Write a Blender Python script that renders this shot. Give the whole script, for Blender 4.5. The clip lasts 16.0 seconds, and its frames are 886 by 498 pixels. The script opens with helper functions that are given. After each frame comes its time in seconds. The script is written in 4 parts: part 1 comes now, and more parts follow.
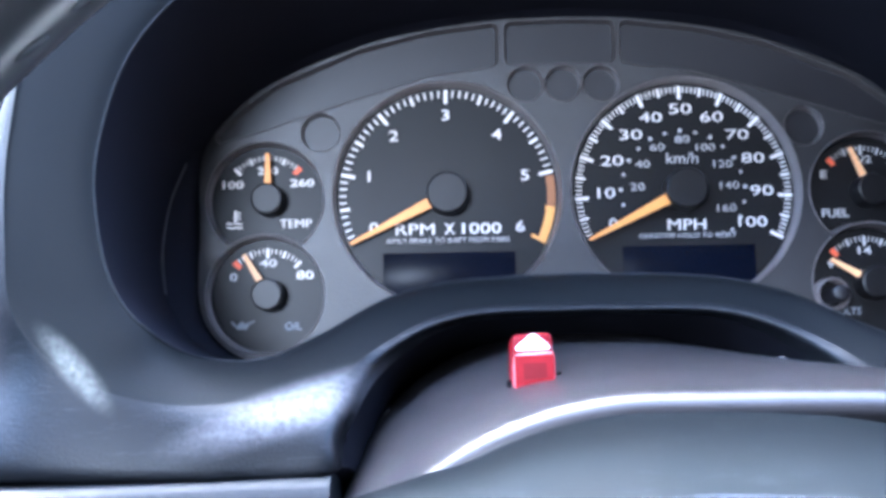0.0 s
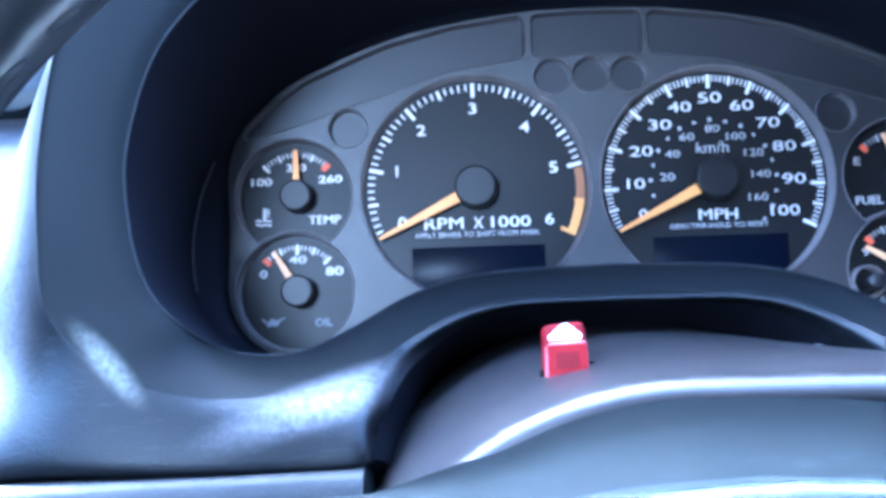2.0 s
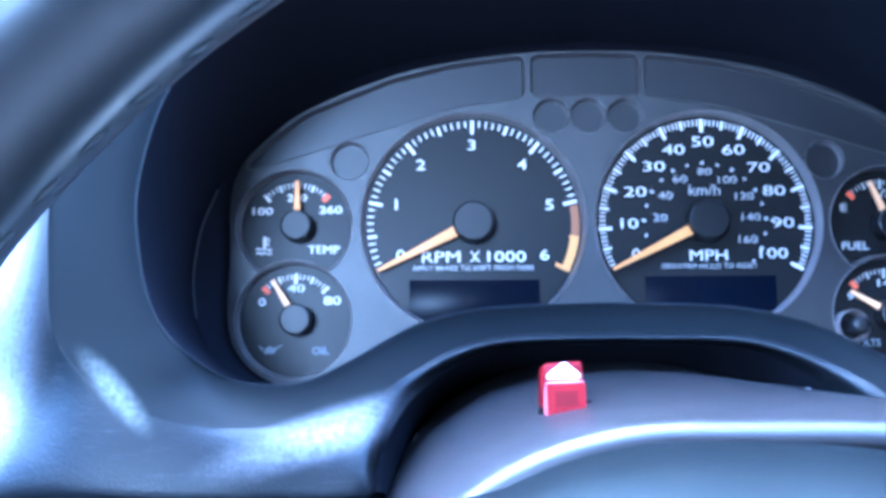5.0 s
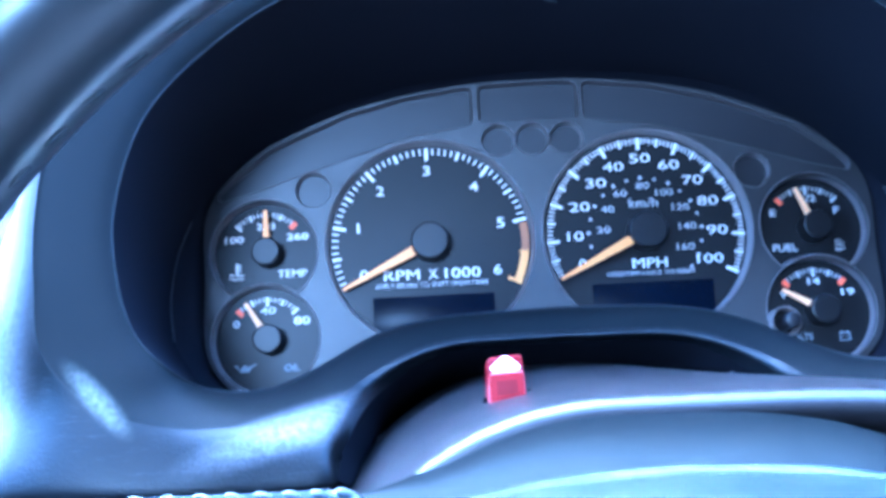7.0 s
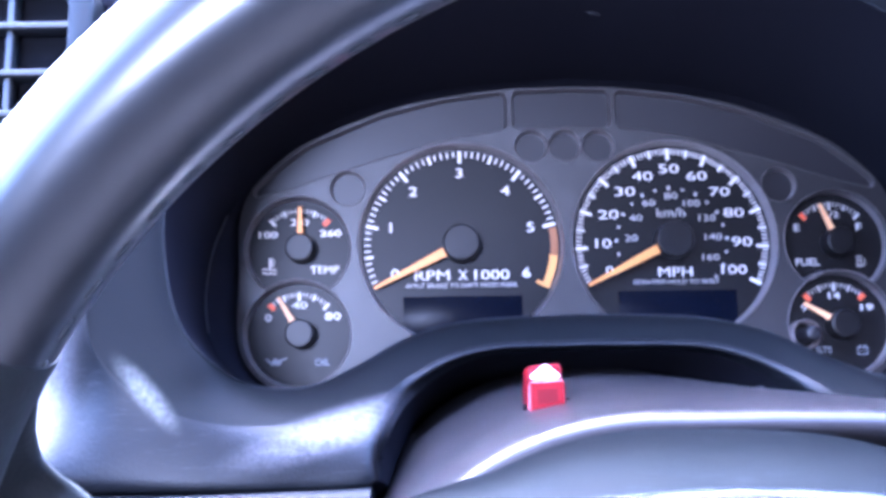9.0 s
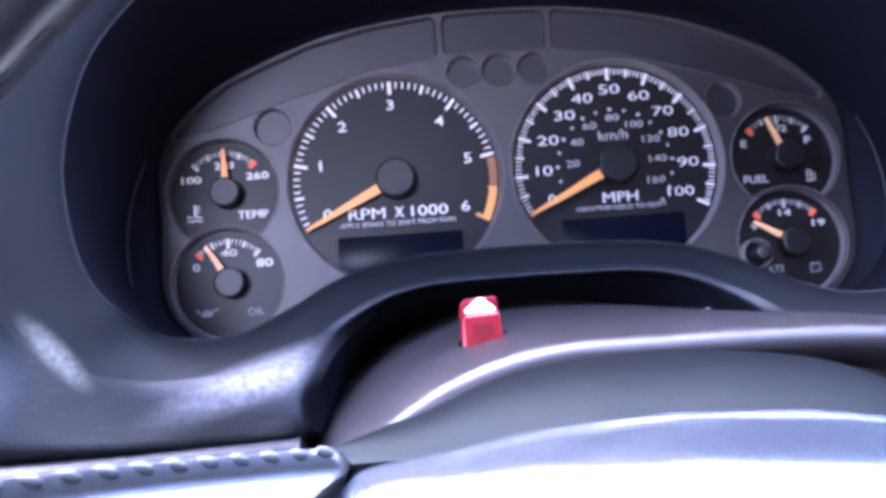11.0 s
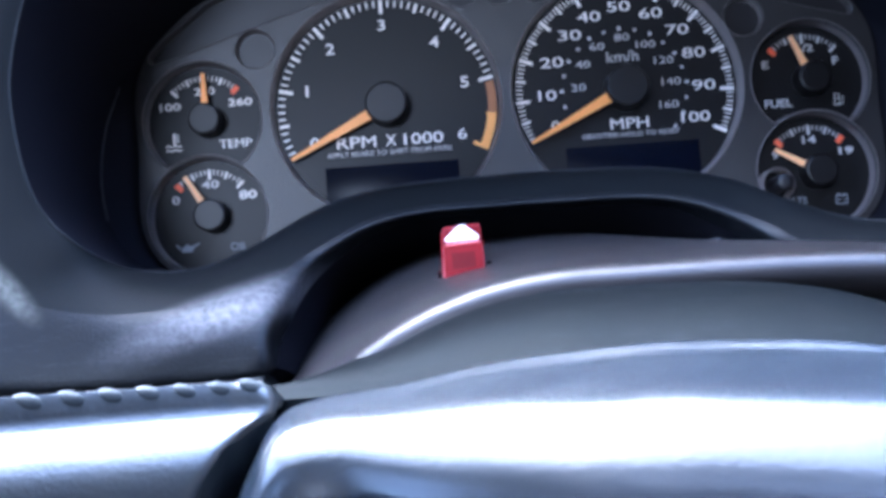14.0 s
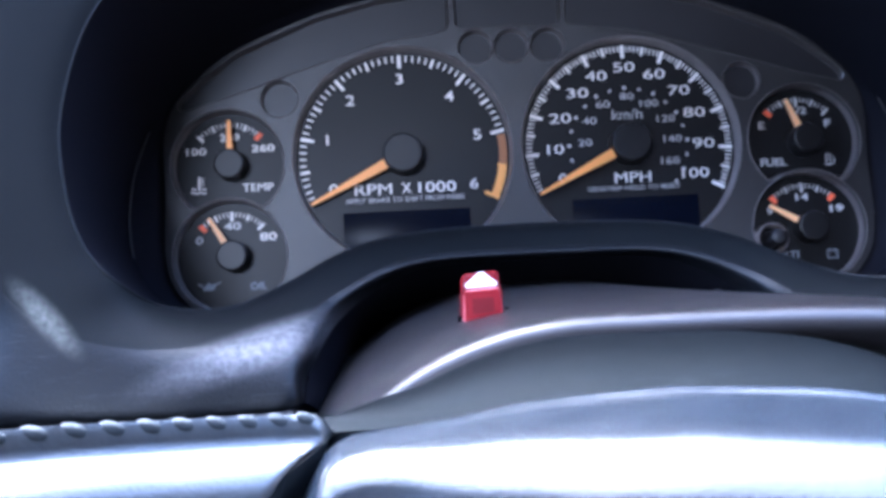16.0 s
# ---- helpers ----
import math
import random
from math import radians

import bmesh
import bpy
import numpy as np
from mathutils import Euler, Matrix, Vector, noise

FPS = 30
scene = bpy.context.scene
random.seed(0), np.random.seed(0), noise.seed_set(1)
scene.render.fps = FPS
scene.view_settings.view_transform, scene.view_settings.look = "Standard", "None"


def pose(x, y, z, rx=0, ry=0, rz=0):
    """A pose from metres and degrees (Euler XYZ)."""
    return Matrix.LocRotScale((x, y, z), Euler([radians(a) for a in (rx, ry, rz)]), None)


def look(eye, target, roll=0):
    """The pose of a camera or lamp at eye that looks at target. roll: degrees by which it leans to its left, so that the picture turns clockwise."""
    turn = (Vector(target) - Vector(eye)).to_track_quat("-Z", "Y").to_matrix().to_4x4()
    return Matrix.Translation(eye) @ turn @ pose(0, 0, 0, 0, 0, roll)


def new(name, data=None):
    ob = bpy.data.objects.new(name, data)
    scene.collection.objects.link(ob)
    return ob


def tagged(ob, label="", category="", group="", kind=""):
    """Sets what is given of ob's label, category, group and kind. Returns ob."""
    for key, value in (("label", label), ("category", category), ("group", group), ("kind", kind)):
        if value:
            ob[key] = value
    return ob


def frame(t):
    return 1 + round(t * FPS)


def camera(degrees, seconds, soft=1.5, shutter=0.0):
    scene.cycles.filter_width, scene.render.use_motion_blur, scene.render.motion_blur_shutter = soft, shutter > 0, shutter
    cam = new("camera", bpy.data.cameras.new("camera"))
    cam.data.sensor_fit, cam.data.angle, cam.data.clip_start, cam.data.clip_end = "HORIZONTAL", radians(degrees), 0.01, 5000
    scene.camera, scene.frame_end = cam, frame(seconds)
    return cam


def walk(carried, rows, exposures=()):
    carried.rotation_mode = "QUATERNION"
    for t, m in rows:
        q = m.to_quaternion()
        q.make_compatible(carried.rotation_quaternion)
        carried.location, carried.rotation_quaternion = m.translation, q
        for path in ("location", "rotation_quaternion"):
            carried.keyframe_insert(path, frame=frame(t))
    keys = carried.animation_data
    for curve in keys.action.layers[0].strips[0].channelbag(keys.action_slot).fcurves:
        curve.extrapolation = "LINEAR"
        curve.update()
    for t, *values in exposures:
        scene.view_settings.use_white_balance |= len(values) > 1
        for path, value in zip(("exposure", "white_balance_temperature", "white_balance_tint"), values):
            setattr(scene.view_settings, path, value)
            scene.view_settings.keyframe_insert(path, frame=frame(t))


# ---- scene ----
cam = camera(47.4, 16.0, soft=3.8)
PATH = [
    (0, (0.002, -0.456, 0.769), (-0.017, 1.529, 1.015), -1.0),
    (0.5, (0.002, -0.455, 0.767), (-0.028, 1.53, 1.014), -1.1),
    (1, (0.0, -0.455, 0.766), (-0.041, 1.529, 1.014), -1.4),
    (1.5, (0.001, -0.453, 0.766), (-0.059, 1.53, 1.015), -1.3),
    (2, (0.001, -0.454, 0.765), (-0.072, 1.529, 1.019), -1.7),
    (2.5, (0.001, -0.455, 0.766), (-0.067, 1.526, 1.031), -1.6),
    (3, (-0.005, -0.455, 0.77), (-0.079, 1.527, 1.027), -0.6),
    (3.5, (-0.004, -0.457, 0.768), (-0.061, 1.522, 1.047), -0.6),
    (4, (-0.008, -0.461, 0.771), (-0.042, 1.518, 1.056), -0.0),
    (6.5, (-0.004, -0.483, 0.763), (-0.002, 1.486, 1.112), -1.6),
    (7, (0.009, -0.496, 0.75), (-0.002, 1.466, 1.134), -2.9),
    (7.3, (0.0066, -0.4996, 0.7506), (0.032, 1.460, 1.146), -2.85),
    (7.5, (0.005, -0.502, 0.751), (-0.003, 1.46, 1.139), -2.8),
    (8, (-0.01, -0.507, 0.757), (-0.02, 1.452, 1.152), -1.0),
    (8.2, (-0.011, -0.510, 0.759), (-0.02, 1.455, 1.140), -1.0),
    (10.3, (-0.015, -0.496, 0.761), (0.054, 1.482, 1.067), -0.7),
    (10.5, (-0.014, -0.494, 0.761), (0.064, 1.484, 1.042), -0.9),
    (11, (0.003, -0.483, 0.756), (0.075, 1.501, 0.999), -4.3),
    (11.5, (0.014, -0.461, 0.757), (-0.016, 1.531, 0.939), -5.2),
    (12, (0.019, -0.445, 0.764), (-0.085, 1.547, 0.901), -4.6),
    (12.5, (0.024, -0.442, 0.754), (-0.038, 1.553, 0.883), -5.3),
    (13, (0.026, -0.441, 0.749), (-0.03, 1.554, 0.877), -5.1),
    (13.5, (0.027, -0.447, 0.748), (-0.006, 1.547, 0.9), -4.5),
    (14, (0.022, -0.451, 0.749), (0.016, 1.543, 0.903), -4.1),
    (14.5, (0.016, -0.453, 0.751), (0.006, 1.54, 0.917), -3.2),
    (15, (0.013, -0.455, 0.752), (0.002, 1.538, 0.922), -2.8),
    (15.5, (0.017, -0.466, 0.749), (0.028, 1.522, 0.963), -3.3),
    (16, (0.01, -0.473, 0.75), (0.038, 1.513, 0.98), -2.9),
]
# The dash is laid out in the dial plane's own axes (x right, y away from the driver, z up the dial plane);
# LEAN_BACK tips all of it back as it stands in the cab.
LEAN_BACK = Matrix.Translation((0, 0, 0.85)) @ pose(0, 0, 0, -18) @ Matrix.Translation((0, 0, -0.85))
EXPOSURES = [(0.0, 6.18, 4930, 7), (0.8, 6.20, 4520, 4), (3.0, 6.28, 3960, 4), (4.2, 6.34, 3830, 4), (6.4, 6.55, 3750, 6), (7.2, 6.3, 3530, 3), (8.0, 6.45, 3950, 15), (10.4, 6.02, 4960, 32), (11.5, 5.47, 5000, 25), (12.0, 5.18, 4800, 17), (13.0, 5.15, 4760, 9), (16.0, 5.2, 4800, 13)]
walk(cam, [(t, LEAN_BACK @ look(eye, target, roll)) for t, eye, target, roll in PATH], EXPOSURES)

# ---- world and light ----
SUN_ELEV, SUN_AZ = 54.0, 24.0          # degrees; azimuth from straight ahead towards the driver's window
world = bpy.data.worlds.new("sky")
scene.world = world
world.use_nodes = True
wn = world.node_tree.nodes
sky = wn.new("ShaderNodeTexSky")
sky.sky_type = "NISHITA"
sky.sun_disc = False
sky.sun_elevation = radians(SUN_ELEV)
sky.sun_rotation = radians(-SUN_AZ)
sky.air_density, sky.dust_density = 1.0, 8.0
wn["Background"].inputs[1].default_value = 0.10
world.node_tree.links.new(sky.outputs[0], wn["Background"].inputs[0])
sun_data = bpy.data.lights.new("sun", "SUN")
sun_data.energy, sun_data.angle, sun_data.color = 0.9, radians(8), (1.0, 0.97, 0.93)
sun = new("sun", sun_data)
sun_dir = Vector((-math.sin(radians(SUN_AZ)) * math.cos(radians(SUN_ELEV)), math.cos(radians(SUN_AZ)) * math.cos(radians(SUN_ELEV)), math.sin(radians(SUN_ELEV))))
sun.matrix_world = look(sun_dir * 20, (0, 0, 0.8))

# Unseen lamp added in the rear opening to brighten the left dials.
rear_data = bpy.data.lights.new("rear_fill", "AREA")
rear_data.shape, rear_data.size, rear_data.size_y, rear_data.energy = "RECTANGLE", 0.28, 0.22, 0.37
rear_data.color = (1.0, 0.95, 0.93)
rear = new("rear_fill", rear_data)
rear.matrix_world = look((-0.32, -1.27, 1.27), (-0.32, 0.0, 1.27))

# ---- materials ----
def material(name, colour, rough=0.5, metal=0.0, grain=0.0, grain_size=0.001, vary=0.12, patch=0.03, spec=0.5, wear=None, coat=0.0):
    """A surface with fine relief at grain_size metres and soft patches of lighter and darker tone and gloss; wear: colour of fine scratches and dust."""
    m = bpy.data.materials.new(name)
    m.use_nodes = True
    nt = m.node_tree
    n, l = nt.nodes, nt.links
    b = n["Principled BSDF"]
    b.inputs["Roughness"].default_value = rough
    b.inputs["Metallic"].default_value = metal
    b.inputs["Specular IOR Level"].default_value = spec
    b.inputs["Coat Weight"].default_value = coat
    co = n.new("ShaderNodeTexCoord")
    big = n.new("ShaderNodeTexNoise")
    big.inputs["Scale"].default_value = 1 / patch
    big.inputs["Detail"].default_value = 5
    l.new(co.outputs["Object"], big.inputs["Vector"])
    mix = n.new("ShaderNodeMix")
    mix.data_type = "RGBA"
    mix.inputs[6].default_value = (*[c * (1 - vary) for c in colour], 1)
    mix.inputs[7].default_value = (*[min(1, c * (1 + vary)) for c in colour], 1)
    l.new(big.outputs[0], mix.inputs[0])
    last = mix.outputs[2]
    if wear:
        scr = n.new("ShaderNodeTexNoise")
        scr.inputs["Scale"].default_value = 260
        scr.inputs["Detail"].default_value = 6
        scr.inputs["Roughness"].default_value = 0.7
        mp = n.new("ShaderNodeMapping")
        mp.inputs["Scale"].default_value = (0.35, 0.35, 2.6)
        mp.inputs["Rotation"].default_value = (0.3, 0.5, 0.2)
        l.new(co.outputs["Object"], mp.inputs["Vector"])
        l.new(mp.outputs[0], scr.inputs["Vector"])
        ramp = n.new("ShaderNodeValToRGB")
        ramp.color_ramp.elements[0].position, ramp.color_ramp.elements[1].position = 0.56, 0.74
        l.new(scr.outputs[0], ramp.inputs[0])
        w = n.new("ShaderNodeMix")
        w.data_type = "RGBA"
        w.inputs[7].default_value = (*wear, 1)
        l.new(ramp.outputs[0], w.inputs[0])
        l.new(last, w.inputs[6])
        last = w.outputs[2]
    l.new(last, b.inputs["Base Color"])
    rr = n.new("ShaderNodeMapRange")
    rr.inputs["To Min"].default_value, rr.inputs["To Max"].default_value = max(0.02, rough - 0.05), min(1, rough + 0.05)
    l.new(big.outputs[0], rr.inputs[0])
    l.new(rr.outputs[0], b.inputs["Roughness"])
    if grain:
        fine = n.new("ShaderNodeTexNoise")
        fine.inputs["Scale"].default_value = 1 / grain_size
        fine.inputs["Detail"].default_value = 4
        l.new(co.outputs["Object"], fine.inputs["Vector"])
        bump = n.new("ShaderNodeBump")
        bump.inputs["Strength"].default_value = grain
        bump.inputs["Distance"].default_value = grain_size * 0.35
        l.new(fine.outputs[0], bump.inputs["Height"])
        l.new(bump.outputs[0], b.inputs["Normal"])
    return m


# Bezel darker, flank lighter: one plastic, with shade and light put into its tones.
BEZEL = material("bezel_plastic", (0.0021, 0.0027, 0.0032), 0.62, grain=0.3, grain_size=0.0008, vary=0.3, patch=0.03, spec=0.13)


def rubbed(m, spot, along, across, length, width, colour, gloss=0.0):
    """A pale patch of its own shape on a material, round a spot: wear, and light put into the base colour; gloss: the
    specular level at its middle.
    """
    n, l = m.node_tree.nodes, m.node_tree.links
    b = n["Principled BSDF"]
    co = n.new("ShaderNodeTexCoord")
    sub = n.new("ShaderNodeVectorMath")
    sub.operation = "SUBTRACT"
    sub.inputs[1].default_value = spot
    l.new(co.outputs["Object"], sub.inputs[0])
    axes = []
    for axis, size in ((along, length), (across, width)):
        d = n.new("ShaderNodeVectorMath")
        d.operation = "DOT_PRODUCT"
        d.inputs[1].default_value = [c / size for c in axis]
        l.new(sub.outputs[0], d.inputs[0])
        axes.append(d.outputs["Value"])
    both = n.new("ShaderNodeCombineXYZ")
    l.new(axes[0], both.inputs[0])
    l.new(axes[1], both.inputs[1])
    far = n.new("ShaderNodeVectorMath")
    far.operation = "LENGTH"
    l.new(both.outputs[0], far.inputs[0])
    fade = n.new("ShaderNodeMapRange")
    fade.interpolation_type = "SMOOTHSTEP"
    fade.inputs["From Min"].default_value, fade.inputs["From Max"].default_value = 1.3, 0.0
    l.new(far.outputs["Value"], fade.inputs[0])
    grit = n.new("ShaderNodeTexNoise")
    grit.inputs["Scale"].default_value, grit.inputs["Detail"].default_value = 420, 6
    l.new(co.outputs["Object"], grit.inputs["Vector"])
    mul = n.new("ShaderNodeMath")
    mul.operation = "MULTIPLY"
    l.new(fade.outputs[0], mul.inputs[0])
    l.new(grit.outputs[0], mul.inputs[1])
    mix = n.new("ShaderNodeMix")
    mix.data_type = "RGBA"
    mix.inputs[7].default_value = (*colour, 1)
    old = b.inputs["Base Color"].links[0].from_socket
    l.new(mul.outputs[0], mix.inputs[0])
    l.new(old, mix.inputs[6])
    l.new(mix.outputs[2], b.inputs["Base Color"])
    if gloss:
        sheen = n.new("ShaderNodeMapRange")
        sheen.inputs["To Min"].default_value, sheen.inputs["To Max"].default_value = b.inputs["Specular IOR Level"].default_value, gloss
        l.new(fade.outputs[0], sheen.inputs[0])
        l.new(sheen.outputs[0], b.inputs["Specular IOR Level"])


# The bezel's plastic again, toned lighter for the light it catches, plus scratches.
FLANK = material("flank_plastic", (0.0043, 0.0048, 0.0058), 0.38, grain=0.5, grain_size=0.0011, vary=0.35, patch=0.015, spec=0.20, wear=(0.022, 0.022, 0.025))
for worn in (BEZEL, FLANK):                    # wear at the opening's lower corner; shoulder scuffs with a highlight put into the colour
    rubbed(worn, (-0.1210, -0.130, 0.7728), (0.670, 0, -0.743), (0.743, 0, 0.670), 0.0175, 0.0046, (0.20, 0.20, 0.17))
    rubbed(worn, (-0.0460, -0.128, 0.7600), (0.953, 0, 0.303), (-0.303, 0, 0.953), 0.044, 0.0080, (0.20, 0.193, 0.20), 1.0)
# Window light on the flank's left face, put into its colour along with scuffs.
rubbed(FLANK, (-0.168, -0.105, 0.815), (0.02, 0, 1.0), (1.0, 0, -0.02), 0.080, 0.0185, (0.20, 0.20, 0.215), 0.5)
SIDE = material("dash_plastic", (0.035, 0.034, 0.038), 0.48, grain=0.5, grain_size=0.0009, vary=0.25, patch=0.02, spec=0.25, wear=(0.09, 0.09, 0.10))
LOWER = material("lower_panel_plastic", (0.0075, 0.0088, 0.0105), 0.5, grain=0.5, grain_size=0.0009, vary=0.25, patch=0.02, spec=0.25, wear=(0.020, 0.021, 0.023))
TUNNEL = material("shroud_plastic", (0.0086, 0.0084, 0.0117), 0.75, grain=0.3, grain_size=0.001, patch=0.06, spec=0.06)
MASK = material("mask_plastic", (0.0168, 0.0147, 0.0145), 0.36, grain=0.9, grain_size=0.0010, vary=0.22, patch=0.012, spec=0.56)
RIM = material("dial_rim_plastic", (0.17, 0.145, 0.137), 0.33, vary=0.08, patch=0.02, spec=0.8)
WINDOW_RIM = material("window_rim_plastic", (0.060, 0.052, 0.049), 0.36, vary=0.15, patch=0.01, spec=0.7)
WINDOW = material("lamp_window_plastic", (0.011, 0.0095, 0.0105), 0.42, grain=0.2, grain_size=0.0006, patch=0.05, spec=0.5)
DIAL = material("dial_face", (0.0048, 0.0041, 0.0041), 0.45, grain=0.15, grain_size=0.0004, vary=0.06, patch=0.05, spec=0.24)
HUB = material("needle_hub_plastic", (0.0054, 0.0044, 0.0044), 0.42, grain=0.2, grain_size=0.0005, spec=0.30)
WHITE = material("dial_print_white", (0.80, 0.74, 0.69), 0.7, vary=0.03)
GREY = material("dial_print_grey", (0.52, 0.49, 0.47), 0.7, vary=0.05)
FAINT = material("dial_print_faint", (0.20, 0.21, 0.23), 0.7, vary=0.05)
ORANGE = material("needle_orange", (0.86, 0.34, 0.070), 0.5, vary=0.06, patch=0.01)
PALE = material("needle_faded", (0.82, 0.43, 0.19), 0.5, vary=0.08, patch=0.01)
AMBER = material("band_amber", (0.80, 0.36, 0.08), 0.6, vary=0.1, patch=0.01)
BROWN = material("band_brown", (0.30, 0.12, 0.04), 0.6, vary=0.1, patch=0.01)
RED = material("mark_red", (0.80, 0.13, 0.045), 0.6, vary=0.1, patch=0.01)
LCD = material("display_glass", (0.003, 0.004, 0.009), 0.26, spec=0.05, vary=0.3, patch=0.03)
COLUMN = material("column_plastic", (0.0175, 0.0160, 0.0170), 0.30, grain=0.35, grain_size=0.0006, vary=0.15, patch=0.02, spec=0.32)
LEATHER = material("wheel_leather", (0.0145, 0.0178, 0.0215), 0.32, grain=0.25, grain_size=0.0010, vary=0.25, patch=0.03, spec=0.95)
LACE = material("lace_leather", (0.026, 0.031, 0.036), 0.75, grain=0.2, grain_size=0.0008, vary=0.2, patch=0.01, spec=0.15)
GRIP = material("grip_leather", (0.0060, 0.0072, 0.0088), 0.30, grain=0.03, grain_size=0.0014, vary=0.3, patch=0.02, spec=1.0)
GRIP_LOW = material("grip_cover_leather", (0.0100, 0.0128, 0.0132), 0.55, grain=0.3, grain_size=0.0014, vary=0.3, patch=0.02, spec=0.25)
PAD = material("pad_vinyl", (0.0050, 0.0072, 0.0115), 0.23, grain=0.12, grain_size=0.0014, vary=0.35, patch=0.016, spec=0.65)
SHROUD = material("shroud_vinyl", (0.0015, 0.0025, 0.0034), 0.72, grain=0.4, grain_size=0.0008, vary=0.4, patch=0.015, spec=0.04, wear=(0.0064, 0.0078, 0.0092))
STITCH = material("rim_stitch_thread", (0.060, 0.066, 0.070), 0.8, grain=0.3, grain_size=0.0006, vary=0.3, patch=0.004, spec=0.1)
GAP = material("gap_black", (0.004, 0.004, 0.005), 0.9, vary=0.1, spec=0.1)
BUTTON = material("hazard_red", (0.16, 0.003, 0.007), 0.4, vary=0.12, patch=0.006, spec=0.15)
BUTTON_DARK = material("hazard_deep_red", (0.10, 0.002, 0.005), 0.45, vary=0.15, patch=0.006, spec=0.15)
BUTTON_EDGE = material("hazard_pale_edge", (0.45, 0.10, 0.11), 0.4, vary=0.15, patch=0.006)
TRIANGLE = material("hazard_white", (0.85, 0.84, 0.84), 0.5, vary=0.04)
VENT_FRAME = material("vent_frame_plastic", (0.0044, 0.0060, 0.0068), 0.45, grain=0.2, grain_size=0.001, spec=0.28)
VENT = material("vent_plastic", (0.021, 0.0225, 0.024), 0.4, grain=0.2, grain_size=0.001)
LINING = material("cab_lining", (0.27, 0.25, 0.24), 0.9, grain=0.5, grain_size=0.002, patch=0.2)
RIGHT_CLOTH = material("right_wall_cloth", (0.10, 0.090, 0.085), 0.9, grain=0.5, grain_size=0.003, patch=0.2)
CARPET = material("cab_carpet", (0.03, 0.03, 0.033), 0.95, grain=0.8, grain_size=0.004, patch=0.2)
EARTH = material("asphalt", (0.09, 0.09, 0.09), 0.9, grain=0.8, grain_size=0.01, patch=1.5)


# ---- builders ----
def finish(bm, mat, smooth=50):
    me = bpy.data.meshes.new("part")
    bm.normal_update()
    bm.to_mesh(me)
    bm.free()
    me.materials.append(mat)
    if smooth:
        me.polygons.foreach_set("use_smooth", [True] * len(me.polygons))
        me.set_sharp_from_angle(angle=radians(smooth))
    return me


def thing(name, label, category, base=(0, 0, 0), group="", kind="", leaning=True):
    ob = new(name)
    ob.empty_display_size = 0.02
    ob.matrix_world = (LEAN_BACK if leaning else Matrix()) @ Matrix.Translation(base)
    ob["base"] = base
    return tagged(ob, label, category, group, kind)


def part(name, bm, mat, parent, label="", smooth=50):
    ob = new(name, finish(bm, mat, smooth) if isinstance(bm, bmesh.types.BMesh) else bm)
    ob.parent = parent
    if "base" in parent:
        ob.matrix_parent_inverse = Matrix.Translation([-c for c in parent["base"]])
    return tagged(ob, label)


def solid(name, bm, mat, label, category, kind="", leaning=True, smooth=50):
    """A thing that is one mesh."""
    ob = new(name, finish(bm, mat, smooth))
    if leaning:
        ob.matrix_world = LEAN_BACK
    return tagged(ob, label, category, "", kind)


def loft(rings, closed=True, cap0=False, cap1=False, bm=None):
    bm = bm or bmesh.new()
    vs = [[bm.verts.new(p) for p in r] for r in rings]
    k = len(vs[0])
    for a, b in zip(vs, vs[1:]):
        for i in range(k if closed else k - 1):
            j = (i + 1) % k
            bm.faces.new((a[i], a[j], b[j], b[i]))
    if cap0:
        bm.faces.new(vs[0][::-1])
    if cap1:
        bm.faces.new(vs[-1])
    bmesh.ops.recalc_face_normals(bm, faces=bm.faces)
    return bm


def box(bm, lo, hi, bevel=0.0, segments=2):
    m = Matrix.LocRotScale([(a + b) / 2 for a, b in zip(lo, hi)], None, [b - a for a, b in zip(lo, hi)])
    made = bmesh.ops.create_cube(bm, size=1, matrix=m)["verts"]
    if bevel:
        edges = list({e for v in made for e in v.link_edges})
        bmesh.ops.bevel(bm, geom=edges, offset=bevel, segments=segments, affect="EDGES", profile=0.5)
    return bm


def disc(cx, cz, r, y0, y1, chamfer=0.0, n=64, bm=None):
    """A round plug from y1 (back) to y0 (front, towards the driver) with a rounded front edge."""
    prof = [(r, y1), (r, y0 + chamfer), (r - 0.3 * chamfer, y0 + 0.3 * chamfer), (r - chamfer, y0)] if chamfer else [(r, y1), (r, y0)]
    rings = [[(cx + q * math.sin(2 * math.pi * i / n), y, cz + q * math.cos(2 * math.pi * i / n)) for i in range(n)] for q, y in prof]
    return loft(rings, True, False, True, bm)


def ring(cx, cz, prof, n=96, a0=0.0, a1=360.0, bm=None):
    """A turned ring about the dial axis; prof: (radius, y) all round its section."""
    full = a1 - a0 >= 360
    m = n if full else n + 1
    rows = []
    for i in range(m):
        a = radians(a0 + (a1 - a0) * i / n)
        rows.append([(cx + q * math.sin(a), y, cz + q * math.cos(a)) for q, y in prof])
    if full:
        rows.append(rows[0])
    bm = loft(rows, True, not full, not full, bm)
    bmesh.ops.remove_doubles(bm, verts=bm.verts, dist=1e-6)
    return bm


